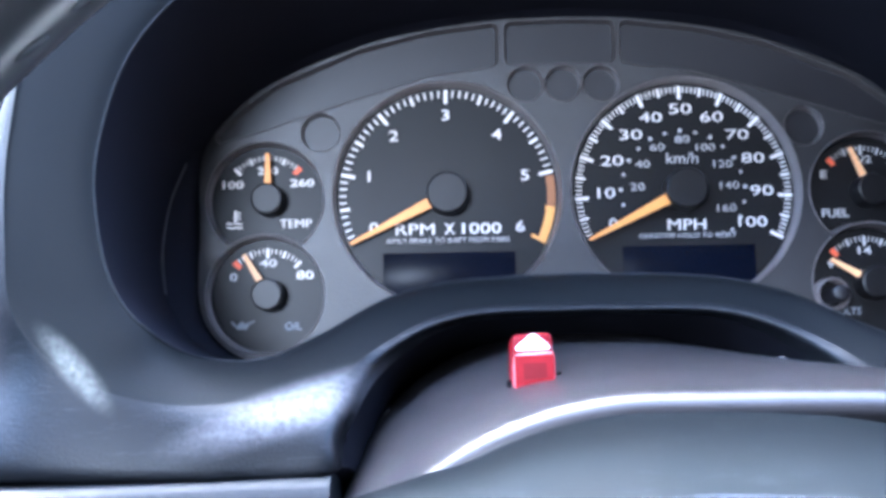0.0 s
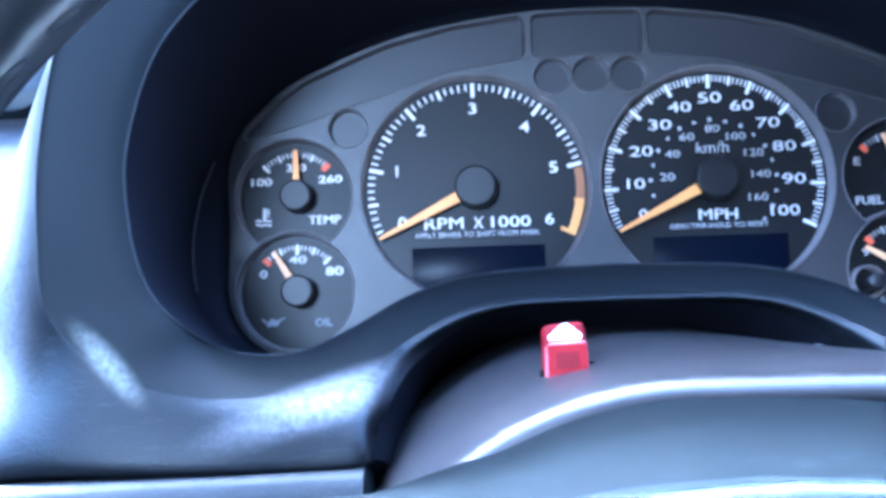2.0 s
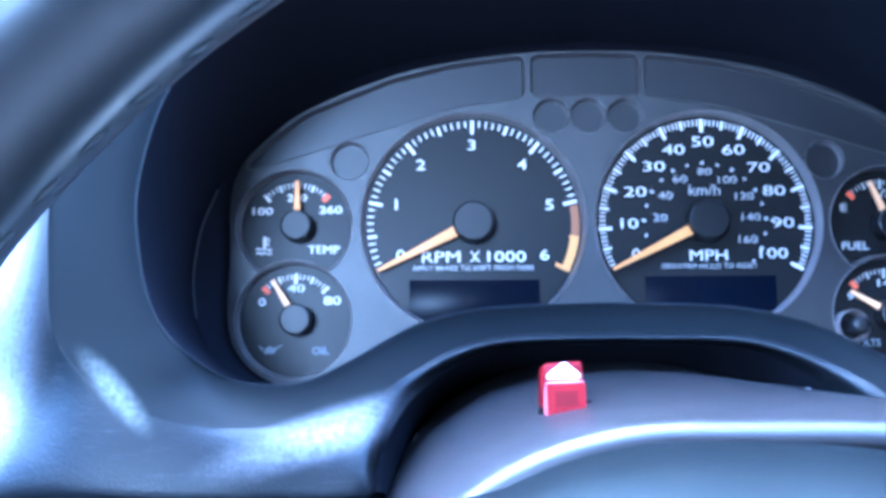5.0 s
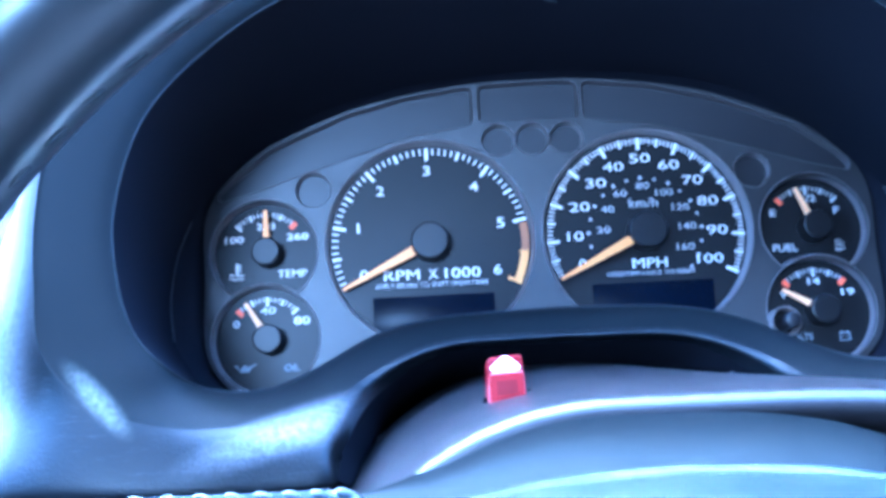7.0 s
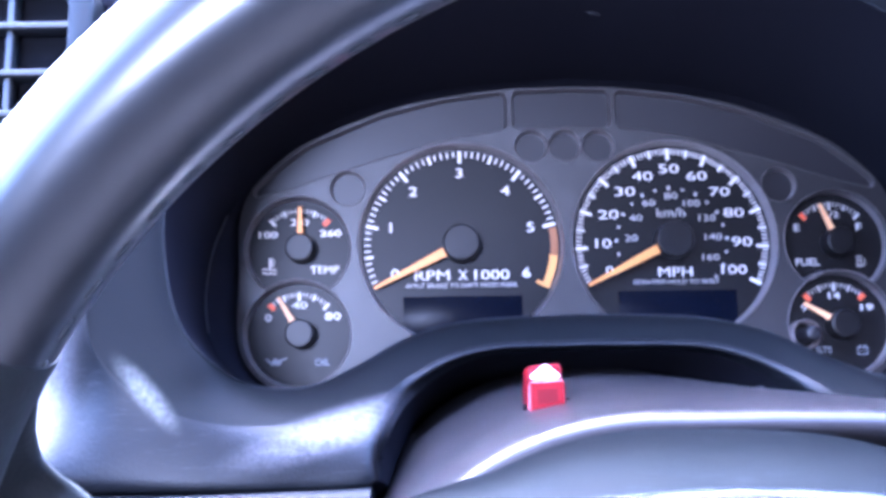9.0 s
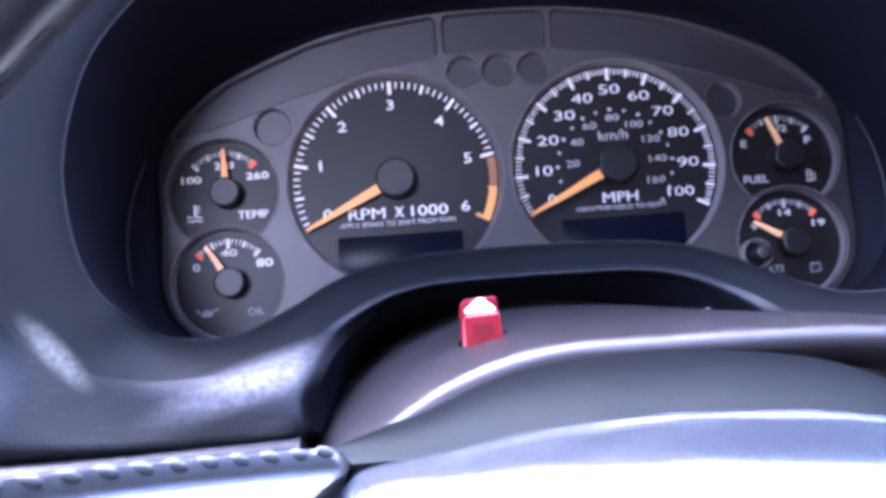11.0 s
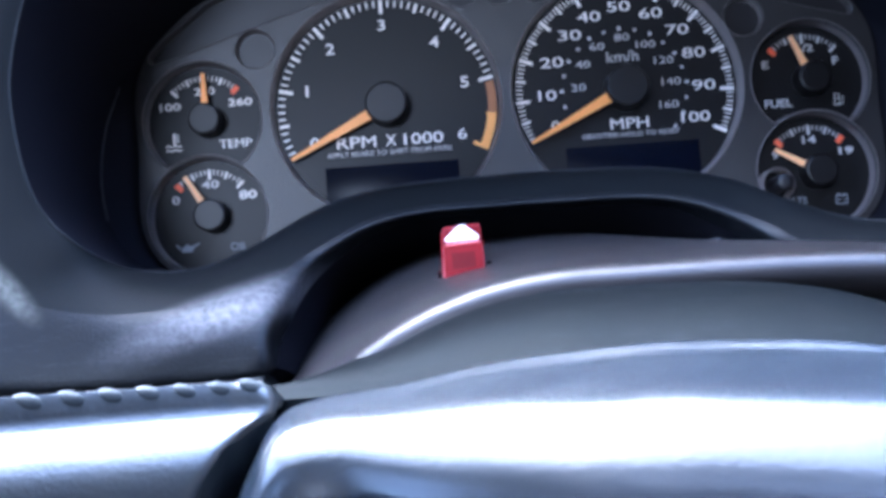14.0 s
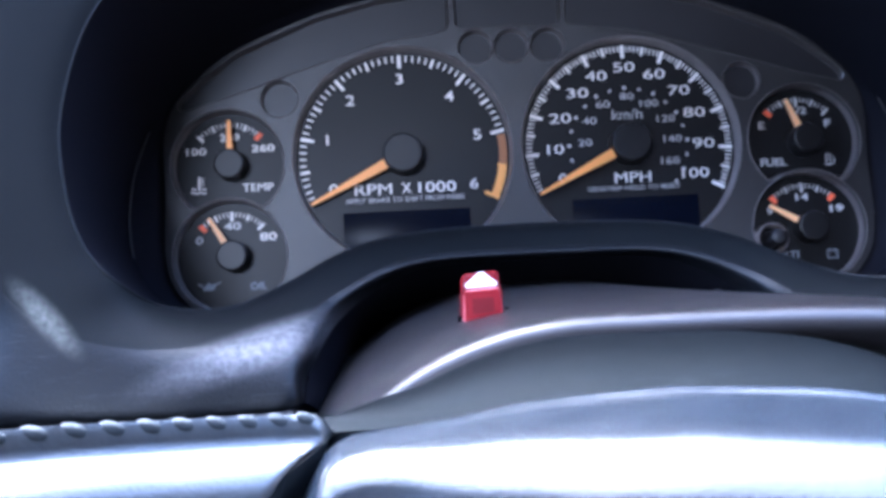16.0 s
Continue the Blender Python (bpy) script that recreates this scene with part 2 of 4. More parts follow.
def spline(points, steps):
    """Catmull-Rom through the points, steps to a span."""
    pts = [Vector(p) for p in points]
    out = []
    for i in range(len(pts) - 1):
        p0, p1, p2, p3 = pts[max(i - 1, 0)], pts[i], pts[i + 1], pts[min(i + 2, len(pts) - 1)]
        for s in range(steps):
            t = s / steps
            out.append(0.5 * (2 * p1 + (p2 - p0) * t + (2 * p0 - 5 * p1 + 4 * p2 - p3) * t * t + (3 * p1 - p0 - 3 * p2 + p3) * t ** 3))
    out.append(pts[-1])
    return out


def plate(outline, holes, y, depth, bevel=0.0004):
    """A flat plate with holes, in the dial plane: front at y, depth metres thick."""
    cu = bpy.data.curves.new("plate", "CURVE")
    cu.dimensions, cu.fill_mode = "2D", "BOTH"
    cu.extrude, cu.bevel_depth, cu.bevel_resolution = depth / 2 - bevel, bevel, 1
    for loop in [outline, *holes]:
        sp = cu.splines.new("POLY")
        sp.points.add(len(loop) - 1)
        for p, (x, z) in zip(sp.points, loop):
            p.co = (x, z, 0, 1)
        sp.use_cyclic_u = True
    ob = bpy.data.objects.new("plate", cu)
    scene.collection.objects.link(ob)
    dg = bpy.context.evaluated_depsgraph_get()
    me = bpy.data.meshes.new_from_object(ob.evaluated_get(dg))
    bpy.data.objects.remove(ob)
    bm = bmesh.new()
    bm.from_mesh(me)
    for v in bm.verts:
        v.co = (v.co.x, y + depth / 2 - v.co.z, v.co.y)
    bmesh.ops.remove_doubles(bm, verts=bm.verts, dist=1e-6)
    bmesh.ops.recalc_face_normals(bm, faces=bm.faces)
    return bm


def circle(cx, cz, r, n=72, a0=0.0, a1=360.0):
    m = n if a1 - a0 >= 360 else n + 1
    return [(cx + r * math.sin(radians(a0 + (a1 - a0) * i / n)), cz + r * math.cos(radians(a0 + (a1 - a0) * i / n))) for i in range(m)]


def lettering(text, x, z, height, y=-0.0003, stretch=1.25, width=None, turn=0.0, bold=0.0):
    """Printed characters centred on (x, z), with the built-in font."""
    cu = bpy.data.curves.new("print", "FONT")
    cu.body, cu.size, cu.align_x, cu.align_y = text, 1.0, "LEFT", "BOTTOM_BASELINE"
    cu.extrude, cu.resolution_u, cu.offset = 0.0, 3, bold * 0.7 / height
    ob = bpy.data.objects.new("print", cu)
    scene.collection.objects.link(ob)
    dg = bpy.context.evaluated_depsgraph_get()
    me = bpy.data.meshes.new_from_object(ob.evaluated_get(dg))
    bpy.data.objects.remove(ob)
    bm = bmesh.new()
    bm.from_mesh(me)
    xs, ys = [v.co.x for v in bm.verts], [v.co.y for v in bm.verts]
    cx, cy, w, h = (min(xs) + max(xs)) / 2, (min(ys) + max(ys)) / 2, max(xs) - min(xs), max(ys) - min(ys)
    k = height / h
    kx = width / w if width else k * stretch
    c, s = math.cos(radians(turn)), math.sin(radians(turn))
    for v in bm.verts:
        px, pz = (v.co.x - cx) * kx, (v.co.y - cy) * k
        v.co = (x + px * c + pz * s, y, z - px * s + pz * c)
    bmesh.ops.recalc_face_normals(bm, faces=bm.faces)
    if bm.faces and sum(f.normal.y * f.calc_area() for f in bm.faces) > 0:
        bmesh.ops.reverse_faces(bm, faces=bm.faces)
    return bm


def bar(bm, cx, cz, angle, r0, r1, w0, w1, y, y1=None):
    """A radial bar at that angle (degrees from up, clockwise) between two radii; with y1 it has depth."""
    s, c = math.sin(radians(angle)), math.cos(radians(angle))
    p = [(r0, -w0), (r0, w0), (r1, w1), (r1, -w1)]
    q = [(cx + r * s + w / 2 * c, cz + r * c - w / 2 * s) for r, w in p]
    front = [bm.verts.new((x, y, z)) for x, z in q]
    if y1 is None:
        bm.faces.new(front)
    else:
        back = [bm.verts.new((x, y1, z)) for x, z in q]
        bm.faces.new(front)
        bm.faces.new(back[::-1])
        for i in range(4):
            j = (i + 1) % 4
            bm.faces.new((front[i], back[i], back[j], front[j]))
    return bm


def flat(loops, y, bm=None):
    """Filled flat outlines at depth y."""
    bm = bm or bmesh.new()
    for loop in loops:
        bm.faces.new([bm.verts.new((x, y, z)) for x, z in loop])
    return bm


# ---- instrument cluster ----
CX = 0.0535                                   # middle of the cluster
TACH, SPEEDO = (0.0, 0.85), (0.1078, 0.85)
TEMP, OIL, FUEL, VOLTS = (-0.0824, 0.8487), (-0.0822, 0.8055), (0.1895, 0.8480), (0.1885, 0.8062)
BIG, SMALL = 0.0505, 0.0257
cluster = thing("instrument_cluster", "dark grey instrument cluster with round white-marked dials and orange needles", "instrument cluster", (CX, 0, 0.76))


def clipped(top, low, r, gap):
    """The outline of the upper small dial, cut by the rim of the one below it."""
    out = [p for p in circle(*top, r, 180) if math.dist(p, low) > r + gap]
    k = max(range(len(out)), key=lambda i: math.dist(out[i], out[i - 1]))
    out = out[k:] + out[:k]
    a0 = math.degrees(math.atan2(out[-1][0] - low[0], out[-1][1] - low[1]))
    a1 = math.degrees(math.atan2(out[0][0] - low[0], out[0][1] - low[1]))
    return out + circle(*low, r + gap, 24, a0, a1)[1:-1] if a1 > a0 else out + [(low[0] + (r + gap) * math.sin(radians(a)), low[1] + (r + gap) * math.cos(radians(a))) for a in np.linspace(a0, a1, 24)[1:-1]]


def window_top(u):
    """Upper edge of the warning-lamp windows, u from the cluster's middle."""
    return float(np.interp(abs(u), [0, 0.029, 0.063, 0.093, 0.131, 0.150, 0.1575], [0.9292, 0.9284, 0.9240, 0.9165, 0.9005, 0.8860, 0.8787]))


def window_low(u):
    return float(np.interp(abs(u), [0, 0.029, 0.06, 0.10, 0.14, 0.1575], [0.9107, 0.9098, 0.9055, 0.8935, 0.8805, 0.8760]))


def window_loop(u0, u1, n=30):
    """Outline of a window with rounded corners, clockwise from its upper left."""
    out = []
    for a, b, edge in ((u0, u1, window_top), (u1, u0, window_low)):
        d = math.copysign(1, b - a)
        ra, rb = [min(0.0030, (window_top(u) - window_low(u)) * 0.45) for u in (a, b)]
        us = np.linspace(a + d * ra, b - d * rb, n)
        out += [(CX + u, edge(u)) for u in us]
        top, low = window_top(b), window_low(b)
        p0, p1, p2 = Vector((CX + us[-1], edge(us[-1]))), Vector((CX + b, edge(b))), Vector((CX + b, edge(b) + (-rb if edge is window_top else rb)))
        out += [tuple((1 - k) ** 2 * p0 + 2 * k * (1 - k) * p1 + k * k * p2) for k in (0.25, 0.5, 0.75, 1.0)]
        q0, q1, q2 = Vector((CX + b, (low + rb) if edge is window_top else (top - rb))), Vector((CX + b, low if edge is window_top else top)), None
        other = window_low if edge is window_top else window_top
        q2 = Vector((CX + b - d * rb, other(b - d * rb)))
        out += [tuple((1 - k) ** 2 * q0 + 2 * k * (1 - k) * q1 + k * k * q2) for k in (0.0, 0.25, 0.5, 0.75)]
    return [p for i, p in enumerate(out) if math.dist(p, out[i - 1]) > 1e-5]


def grown(loop, by):
    """A clockwise outline pushed outwards."""
    k, out = len(loop), []
    for i, (x, z) in enumerate(loop):
        d = (Vector(loop[(i + 1) % k]) - Vector(loop[i - 1])).normalized()
        out.append((x - d.y * by, z + d.x * by))
    return out


def wall_round(loop, y_in, flare, lip=0.0004):
    """The sloping wall of a recess: from the floor's outline out to the mask's front, with a slightly raised lip."""
    steps = ((0.0, y_in), (flare * 0.75, FRONT + 0.0006), (flare * 0.9, FRONT - lip * 0.6), (flare * 1.1, FRONT - lip), (flare * 1.35, FRONT - lip * 0.5), (flare * 1.5, FRONT + 0.0008))
    rows = [[(x, y, z) for x, z in grown(loop, by)] for by, y in steps]
    return loft(rows)


MASK_HALF = [(0, 0.9312), (-0.029, 0.9304), (-0.063, 0.9261), (-0.094, 0.9187), (-0.1325, 0.9027), (-0.1520, 0.8876), (-0.1618, 0.875), (-0.1655, 0.860), (-0.1650, 0.835), (-0.1650, 0.803), (-0.157, 0.786), (-0.14, 0.7755), (-0.118, 0.7745), (-0.098, 0.7815), (-0.080, 0.7900), (-0.05, 0.7935), (0, 0.7945)]
half = [(p.x, p.y) for p in spline([(a, b, 0) for a, b in MASK_HALF], 5)]
mask_outline = [(CX + a, b) for a, b in half] + [(CX - a, b) for a, b in half[-2:0:-1]]
windows = [window_loop(-0.1575, -0.0300), window_loop(-0.0250, 0.0236, 12), window_loop(0.0278, 0.1565)]
lamps = [(-0.0571, 0.8791, 0.0083), (0.0367, 0.8999, 0.0078), (0.0539, 0.8999, 0.0078), (0.0711, 0.8995, 0.0078), (0.1622, 0.8778, 0.0083)]
small_dials = {"temp": clipped(TEMP, OIL, SMALL, 0.0024), "oil": circle(*OIL, SMALL), "fuel": clipped(FUEL, VOLTS, SMALL, 0.0024), "volts": circle(*VOLTS, SMALL)}
FRONT = -0.007
FLARE = 0.0012
holes = [circle(*TACH, BIG + FLARE, 128), circle(*SPEEDO, BIG + FLARE, 128), *[grown(loop, 0.0006) for loop in small_dials.values()], *[circle(x, z, r + 0.0005, 48) for x, z, r in lamps], *[grown(w, 0.0010) for w in windows]]
part("mask", plate(mask_outline, holes, FRONT, 0.005, 0.0001), MASK, cluster, "grey grained plastic mask", 15)
part("backing", plate(mask_outline, [], 0.0015, 0.006, 0.0003), DIAL, cluster)
for loop in windows:
    part("lamp_window", plate(loop, [], -0.0035, 0.0045, 0.0003), WINDOW, cluster, "unlit smoked warning lamp window", 15)
for w in windows:
    part("window_rim", wall_round(w, -0.0034, 0.0010), WINDOW_RIM, cluster, "", 40)
for x, z, r in lamps:
    lamp = part("lamp_recess", disc(x, z, r, -0.0025, 0.001, 0, 40), WINDOW, cluster, "unlit round warning lamp recess")
    part("recess_rim", wall_round(circle(x, z, r, 48), -0.0024, 0.0006), RIM, lamp, "", 40)


def dial(name, centre, r, loop, label):
    if loop:
        d = part(name, plate(loop, [], -0.0001, 0.003, 0.0), DIAL, cluster, label, 0)
    else:
        d = part(name, disc(*centre, r, 0, 0.003, 0, 96), DIAL, cluster, label)
    return d


def rim(parent, loop, flare=0.0010):
    return part("dial_rim", wall_round(loop, -0.0002, flare, 0.0006), RIM, parent, "", 40)


def numeral(parent, text, x, z, h, mat=WHITE, bold=0.0, **kw):
    if "M" in text and bold:
        wide = lettering(text, x - bold * 0.8, z, h, **kw)
        me = bpy.data.meshes.new("print")
        lettering(text, x + bold * 0.8, z, h, y=-0.00035, **kw).to_mesh(me)
        wide.from_mesh(me)
        return part("lettering", wide, mat, parent, "", 0)
    return part("numeral" if text[0].isdigit() else "lettering", lettering(text, x, z, h, bold=bold, **kw), mat, parent, "", 0)


def needle(parent, c, angle, r0, r1, w0, w1, mat, hub_r):
    bm = bmesh.new()
    bar(bm, *c, angle, r0, r1, w0, w1, -0.0062, -0.0045)
    bmesh.ops.recalc_face_normals(bm, faces=bm.faces)
    part("needle", bm, mat, parent, "orange pointer", 0)
    part("needle_hub", disc(*c, hub_r, -0.0105, -0.0002, 0.0010, 48), HUB, parent, "black round needle hub", 20)


# tachometer
tach = dial("tachometer", TACH, BIG, None, "tachometer dial from 0 to 6")
rim(tach, circle(*TACH, BIG, 128), FLARE)
bm = bmesh.new()
for k in range(0, 61):
    a = -116.4 + 3.88 * k
    if k == 0 or k > 50:
        continue
    if k % 10 == 0:
        bar(bm, *TACH, a, 0.0432, 0.0498, 0.0016, 0.0016, -0.0003)
    elif k % 5 == 0:
        bar(bm, *TACH, a, 0.0450, 0.0496, 0.0013, 0.0013, -0.0003)
    else:
        bar(bm, *TACH, a, 0.0462, 0.0495, 0.0007, 0.0008, -0.0003)
tagged(part("scale", bm, WHITE, tach, "", 0), kind="stuff")
band = bmesh.new()
for lo, hi in ((79.6, 97.2),):
    for i in range(12):
        a, b = radians(lo + (hi - lo) * i / 12), radians(lo + (hi - lo) * (i + 1) / 12)
        band.faces.new([band.verts.new((TACH[0] + q * math.sin(t), -0.0003, TACH[1] + q * math.cos(t))) for q, t in ((0.0458, a), (0.0496, a), (0.0496, b), (0.0458, b))])
part("warning_band", band, BROWN, tach, "brown start of the red line", 0)
band = bmesh.new()
for i in range(14):
    a, b = radians(98.2 + 17.4 * i / 14), radians(98.2 + 17.4 * (i + 1) / 14)
    band.faces.new([band.verts.new((TACH[0] + q * math.sin(t), -0.0003, TACH[1] + q * math.cos(t))) for q, t in ((0.0456, a), (0.0496, a), (0.0496, b), (0.0456, b))])
bar(band, *TACH, 116.4, 0.0425, 0.0498, 0.0017, 0.0017, -0.0004)
bar(band, *TACH, 97.6, 0.0450, 0.0496, 0.0010, 0.0010, -0.0004)
part("red_line", band, AMBER, tach, "amber red-line band", 0)
for text, x, z in (("0", -0.0337, 0.8357), ("1", -0.0358, 0.8597), ("2", -0.0242, 0.8785), ("3", -0.0002, 0.8879), ("4", 0.0233, 0.8784), ("5", 0.0358, 0.8590), ("6", 0.0331, 0.8354)):
    numeral(tach, text, x, z, 0.0050, stretch=1.3, bold=0.00006)
for text, x, w in (("RPM", -0.0149, 0.0176), ("X", 0.0008, 0.0046), ("1000", 0.0155, 0.0178)):
    numeral(tach, text, x, 0.8347, 0.0051, width=w, bold=0.00006)
numeral(tach, "APPLY BRAKE TO SHIFT FROM PARK", 0, 0.8295, 0.0024, GREY, width=0.0566)
needle(tach, TACH, -116.8, 0.0090, 0.0492, 0.0048, 0.0013, ORANGE, 0.0094)
part("display", plate([(-0.0294, 0.8236), (0.0302, 0.8236), (0.0302, 0.8058), (-0.0294, 0.8058)], [], -0.0012, 0.002, 0.0002), LCD, tach, "blank dark gear display", 40)

# speedometer
spd = dial("speedometer", SPEEDO, BIG, None, "speedometer dial from 0 to 100 mph")
rim(spd, circle(*SPEEDO, BIG, 128), FLARE)
bm = bmesh.new()
for k in range(1, 101):
    a = -116.5 + 2.33 * k
    if k % 10 == 0:
        bar(bm, *SPEEDO, a, 0.0432, 0.0496, 0.0016, 0.0016, -0.0003)
    elif k % 5 == 0:
        bar(bm, *SPEEDO, a, 0.0450, 0.0494, 0.0012, 0.0012, -0.0003)
    else:
        bar(bm, *SPEEDO, a, 0.0462, 0.0492, 0.0006, 0.0006, -0.0003)
tagged(part("scale", bm, WHITE, spd, "", 0), kind="stuff")
for v, x, z in ((0, 0.0754, 0.8357), (10, 0.0728, 0.8499), (20, 0.0759, 0.8649), (30, 0.0850, 0.8769), (40, 0.0944, 0.8849), (50, 0.1082, 0.8887), (60, 0.1225, 0.8846), (70, 0.1338, 0.8761), (80, 0.1404, 0.8650), (90, 0.1437, 0.8498), (100, 0.1388, 0.8355)):
    numeral(spd, str(v), x, z, 0.0047, width=0.0036 if v == 0 else 0.0128 if v == 100 else 0.0104 if v > 10 else 0.0080)
for v, x, z in ((20, 0.0871, 0.8525), (40, 0.0899, 0.8630), (60, 0.0969, 0.8708), (80, 0.1085, 0.8743), (100, 0.1190, 0.8703), (120, 0.1266, 0.8625), (140, 0.1292, 0.8525), (160, 0.1273, 0.8420)):
    numeral(spd, str(v), x, z, 0.0034, GREY, width=0.0066 if v < 100 else 0.0086)
bm = bmesh.new()
for k in range(1, 18):
    bar(bm, *SPEEDO, -116.5 + k * 14.5, 0.0275, 0.0293 if k % 2 == 0 else 0.0287, 0.0015, 0.0015, -0.0003)
tagged(part("inner_scale", bm, GREY, spd, "", 0), kind="stuff")
numeral(spd, "km/h", 0.1081, 0.8655, 0.0050, GREY, width=0.0144)
numeral(spd, "MPH", 0.1088, 0.8347, 0.0049, width=0.0172, bold=0.00006)
numeral(spd, "ODO/TRIP-HOLD TO RESET", 0.1090, 0.8297, 0.0022, GREY, width=0.0440)
needle(spd, SPEEDO, -116.8, 0.0090, 0.0492, 0.0048, 0.0013, ORANGE, 0.0094)
part("display", plate([(0.0794, 0.8248), (0.1388, 0.8248), (0.1388, 0.8090), (0.0794, 0.8090)], [], -0.0012, 0.002, 0.0002), LCD, spd, "blank dark odometer display", 40)


def small_gauge(name, c, loop, label, reds, angle, mat, words):
    g = dial(name, c, SMALL, loop, label)
    rim(g, loop, 0.0009)
    white = bmesh.new()
    for k in range(0, 17):
        a = -44 + 5.5 * k
        if k in (0, 16):
            if (k == 0 and "low" in reds) or (k == 16 and "high" in reds):
                part("limit_mark", bar(bmesh.new(), *c, a, 0.0178, 0.0218, 0.0022, 0.0026, -0.0003), RED, g, "red limit mark", 0)
            else:
                bar(white, *c, a, 0.0176, 0.0218, 0.0014, 0.0014, -0.0003)
        elif k % 8 == 0:
            bar(white, *c, a, 0.0172, 0.0218, 0.0014, 0.0014, -0.0003)
        elif k % 4 == 0:
            bar(white, *c, a, 0.0185, 0.0218, 0.0011, 0.0011, -0.0003)
        else:
            bar(white, *c, a, 0.0192, 0.0216, 0.0005, 0.0006, -0.0003)
    # Right-hand print is greyer: the dimmer light there is put into its ink.
    tagged(part("scale", white, WHITE if c[0] < 0 else GREY, g, "", 0), kind="stuff")
    for text, x, z, h, w, ink in words:
        numeral(g, text, x, z, h, ink, width=w, bold=0.00012)
    needle(g, (c[0] + 0.0012, c[1]), angle, 0.0064, 0.0214, 0.0030, 0.0016, mat, 0.0072)
    return g


tg = small_gauge("temperature_gauge", TEMP, small_dials["temp"], "coolant temperature dial from 100 to 260", ("high",), -1, ORANGE,
                 [("100", -0.0983, 0.8569, 0.0036, 0.0096, WHITE), ("210", -0.0824, 0.8632, 0.0036, 0.0092, WHITE), ("260", -0.0665, 0.8573, 0.0036, 0.0110, WHITE), ("TEMP", -0.0694, 0.8385, 0.0038, 0.0146, WHITE)])
og = small_gauge("oil_gauge", OIL, small_dials["oil"], "oil pressure dial from 0 to 80", ("low",), -31, PALE,
                 [("0", -0.0977, 0.8143, 0.0038, 0.0034, GREY), ("40", -0.0820, 0.8205, 0.0036, 0.0080, GREY), ("80", -0.0652, 0.8148, 0.0040, 0.0080, WHITE), ("OIL", -0.0704, 0.7917, 0.0036, 0.0078, FAINT)])
fg = small_gauge("fuel_gauge", FUEL, small_dials["fuel"], "fuel dial from E to F", ("low",), -22, PALE,
                 [("E", 0.1722, 0.8566, 0.0036, 0.0030, GREY), ("F", 0.2040, 0.8566, 0.0036, 0.0030, GREY), ("1/2", 0.1908, 0.8632, 0.0034, 0.0072, GREY), ("FUEL", 0.1765, 0.8386, 0.0038, 0.0124, GREY)])
vg = small_gauge("volt_gauge", VOLTS, small_dials["volts"], "voltmeter dial from 9 to 19", ("low", "high"), -60, PALE,
                 [("9", 0.1728, 0.8152, 0.0034, 0.0030, GREY), ("14", 0.1885, 0.8213, 0.0034, 0.0062, GREY), ("19", 0.2046, 0.8152, 0.0034, 0.0066, GREY), ("VOLTS", 0.1786, 0.7940, 0.0034, 0.0130, FAINT)])
# pictograms
ic = bmesh.new()
bar(ic, -0.0972, 0.8385, 0, 0.0, 0.0062, 0.0010, 0.0010, -0.0003)
for k, dz in enumerate((0.0050, 0.0036, 0.0022)):
    flat([[(-0.0967, 0.8385 + dz), (-0.0948, 0.8385 + dz), (-0.0948, 0.8391 + dz), (-0.0967, 0.8391 + dz)]], -0.0003, ic)
for row, zc in enumerate((0.8385, 0.8366)):
    for i in range(8):
        x0 = -0.1010 + i * 0.0009
        z0, z1 = zc + 0.0004 * math.sin(i * 1.6), zc + 0.0004 * math.sin((i + 1) * 1.6)
        if row == 0 and 2 < i < 5:
            continue
        flat([[(x0, z0), (x0 + 0.0009, z1), (x0 + 0.0009, z1 + 0.0007), (x0, z0 + 0.0007)]], -0.0003, ic)
part("thermometer_symbol", ic, WHITE, tg, "", 0)
ic = flat([[(-0.0965, 0.7905), (-0.0915, 0.7905), (-0.0905, 0.7925), (-0.0878, 0.7940), (-0.0882, 0.7945), (-0.0910, 0.7935), (-0.0925, 0.7932), (-0.0955, 0.7932)], [(-0.0990, 0.7938), (-0.0983, 0.7942), (-0.0962, 0.7922), (-0.0966, 0.7915)], [(-0.0945, 0.7932), (-0.0930, 0.7932), (-0.0930, 0.7940), (-0.0945, 0.7940)]], -0.0003)
part("oil_can_symbol", ic, FAINT, og, "", 0)
ic = bmesh.new()
for lo, hi in (((0.2012, 0.8360), (0.2046, 0.8368)), ((0.2016, 0.8368), (0.2021, 0.8412)), ((0.2037, 0.8368), (0.2042, 0.8412)), ((0.2016, 0.8409), (0.2042, 0.8414)), ((0.2021, 0.8388), (0.2037, 0.8393)), ((0.2046, 0.8366), (0.2058, 0.8370)), ((0.2054, 0.8370), (0.2058, 0.8402))):
    flat([[lo, (hi[0], lo[1]), hi, (lo[0], hi[1])]], -0.0003, ic)
part("pump_symbol", ic, GREY, fg, "", 0)
ic = bmesh.new()
for lo, hi in (((0.1980, 0.7912), (0.2032, 0.7917)), ((0.1980, 0.7948), (0.2032, 0.7953)), ((0.1980, 0.7917), (0.1985, 0.7948)), ((0.2027, 0.7917), (0.2032, 0.7948)), ((0.1988, 0.7953), (0.1998, 0.7960)), ((0.2014, 0.7953), (0.2024, 0.7960)), ((0.1990, 0.7931), (0.2000, 0.7935)), ((0.2012, 0.7931), (0.2022, 0.7935))):
    flat([[lo, (hi[0], lo[1]), hi, (lo[0], hi[1])]], -0.0003, ic)
part("battery_symbol", ic, FAINT, vg, "", 0)
knob = part("trip_knob", disc(0.1712, 0.8012, 0.0038, -0.016, 0.0, 0.0012, 32), WINDOW, cluster, "black trip reset button in a ringed hole")
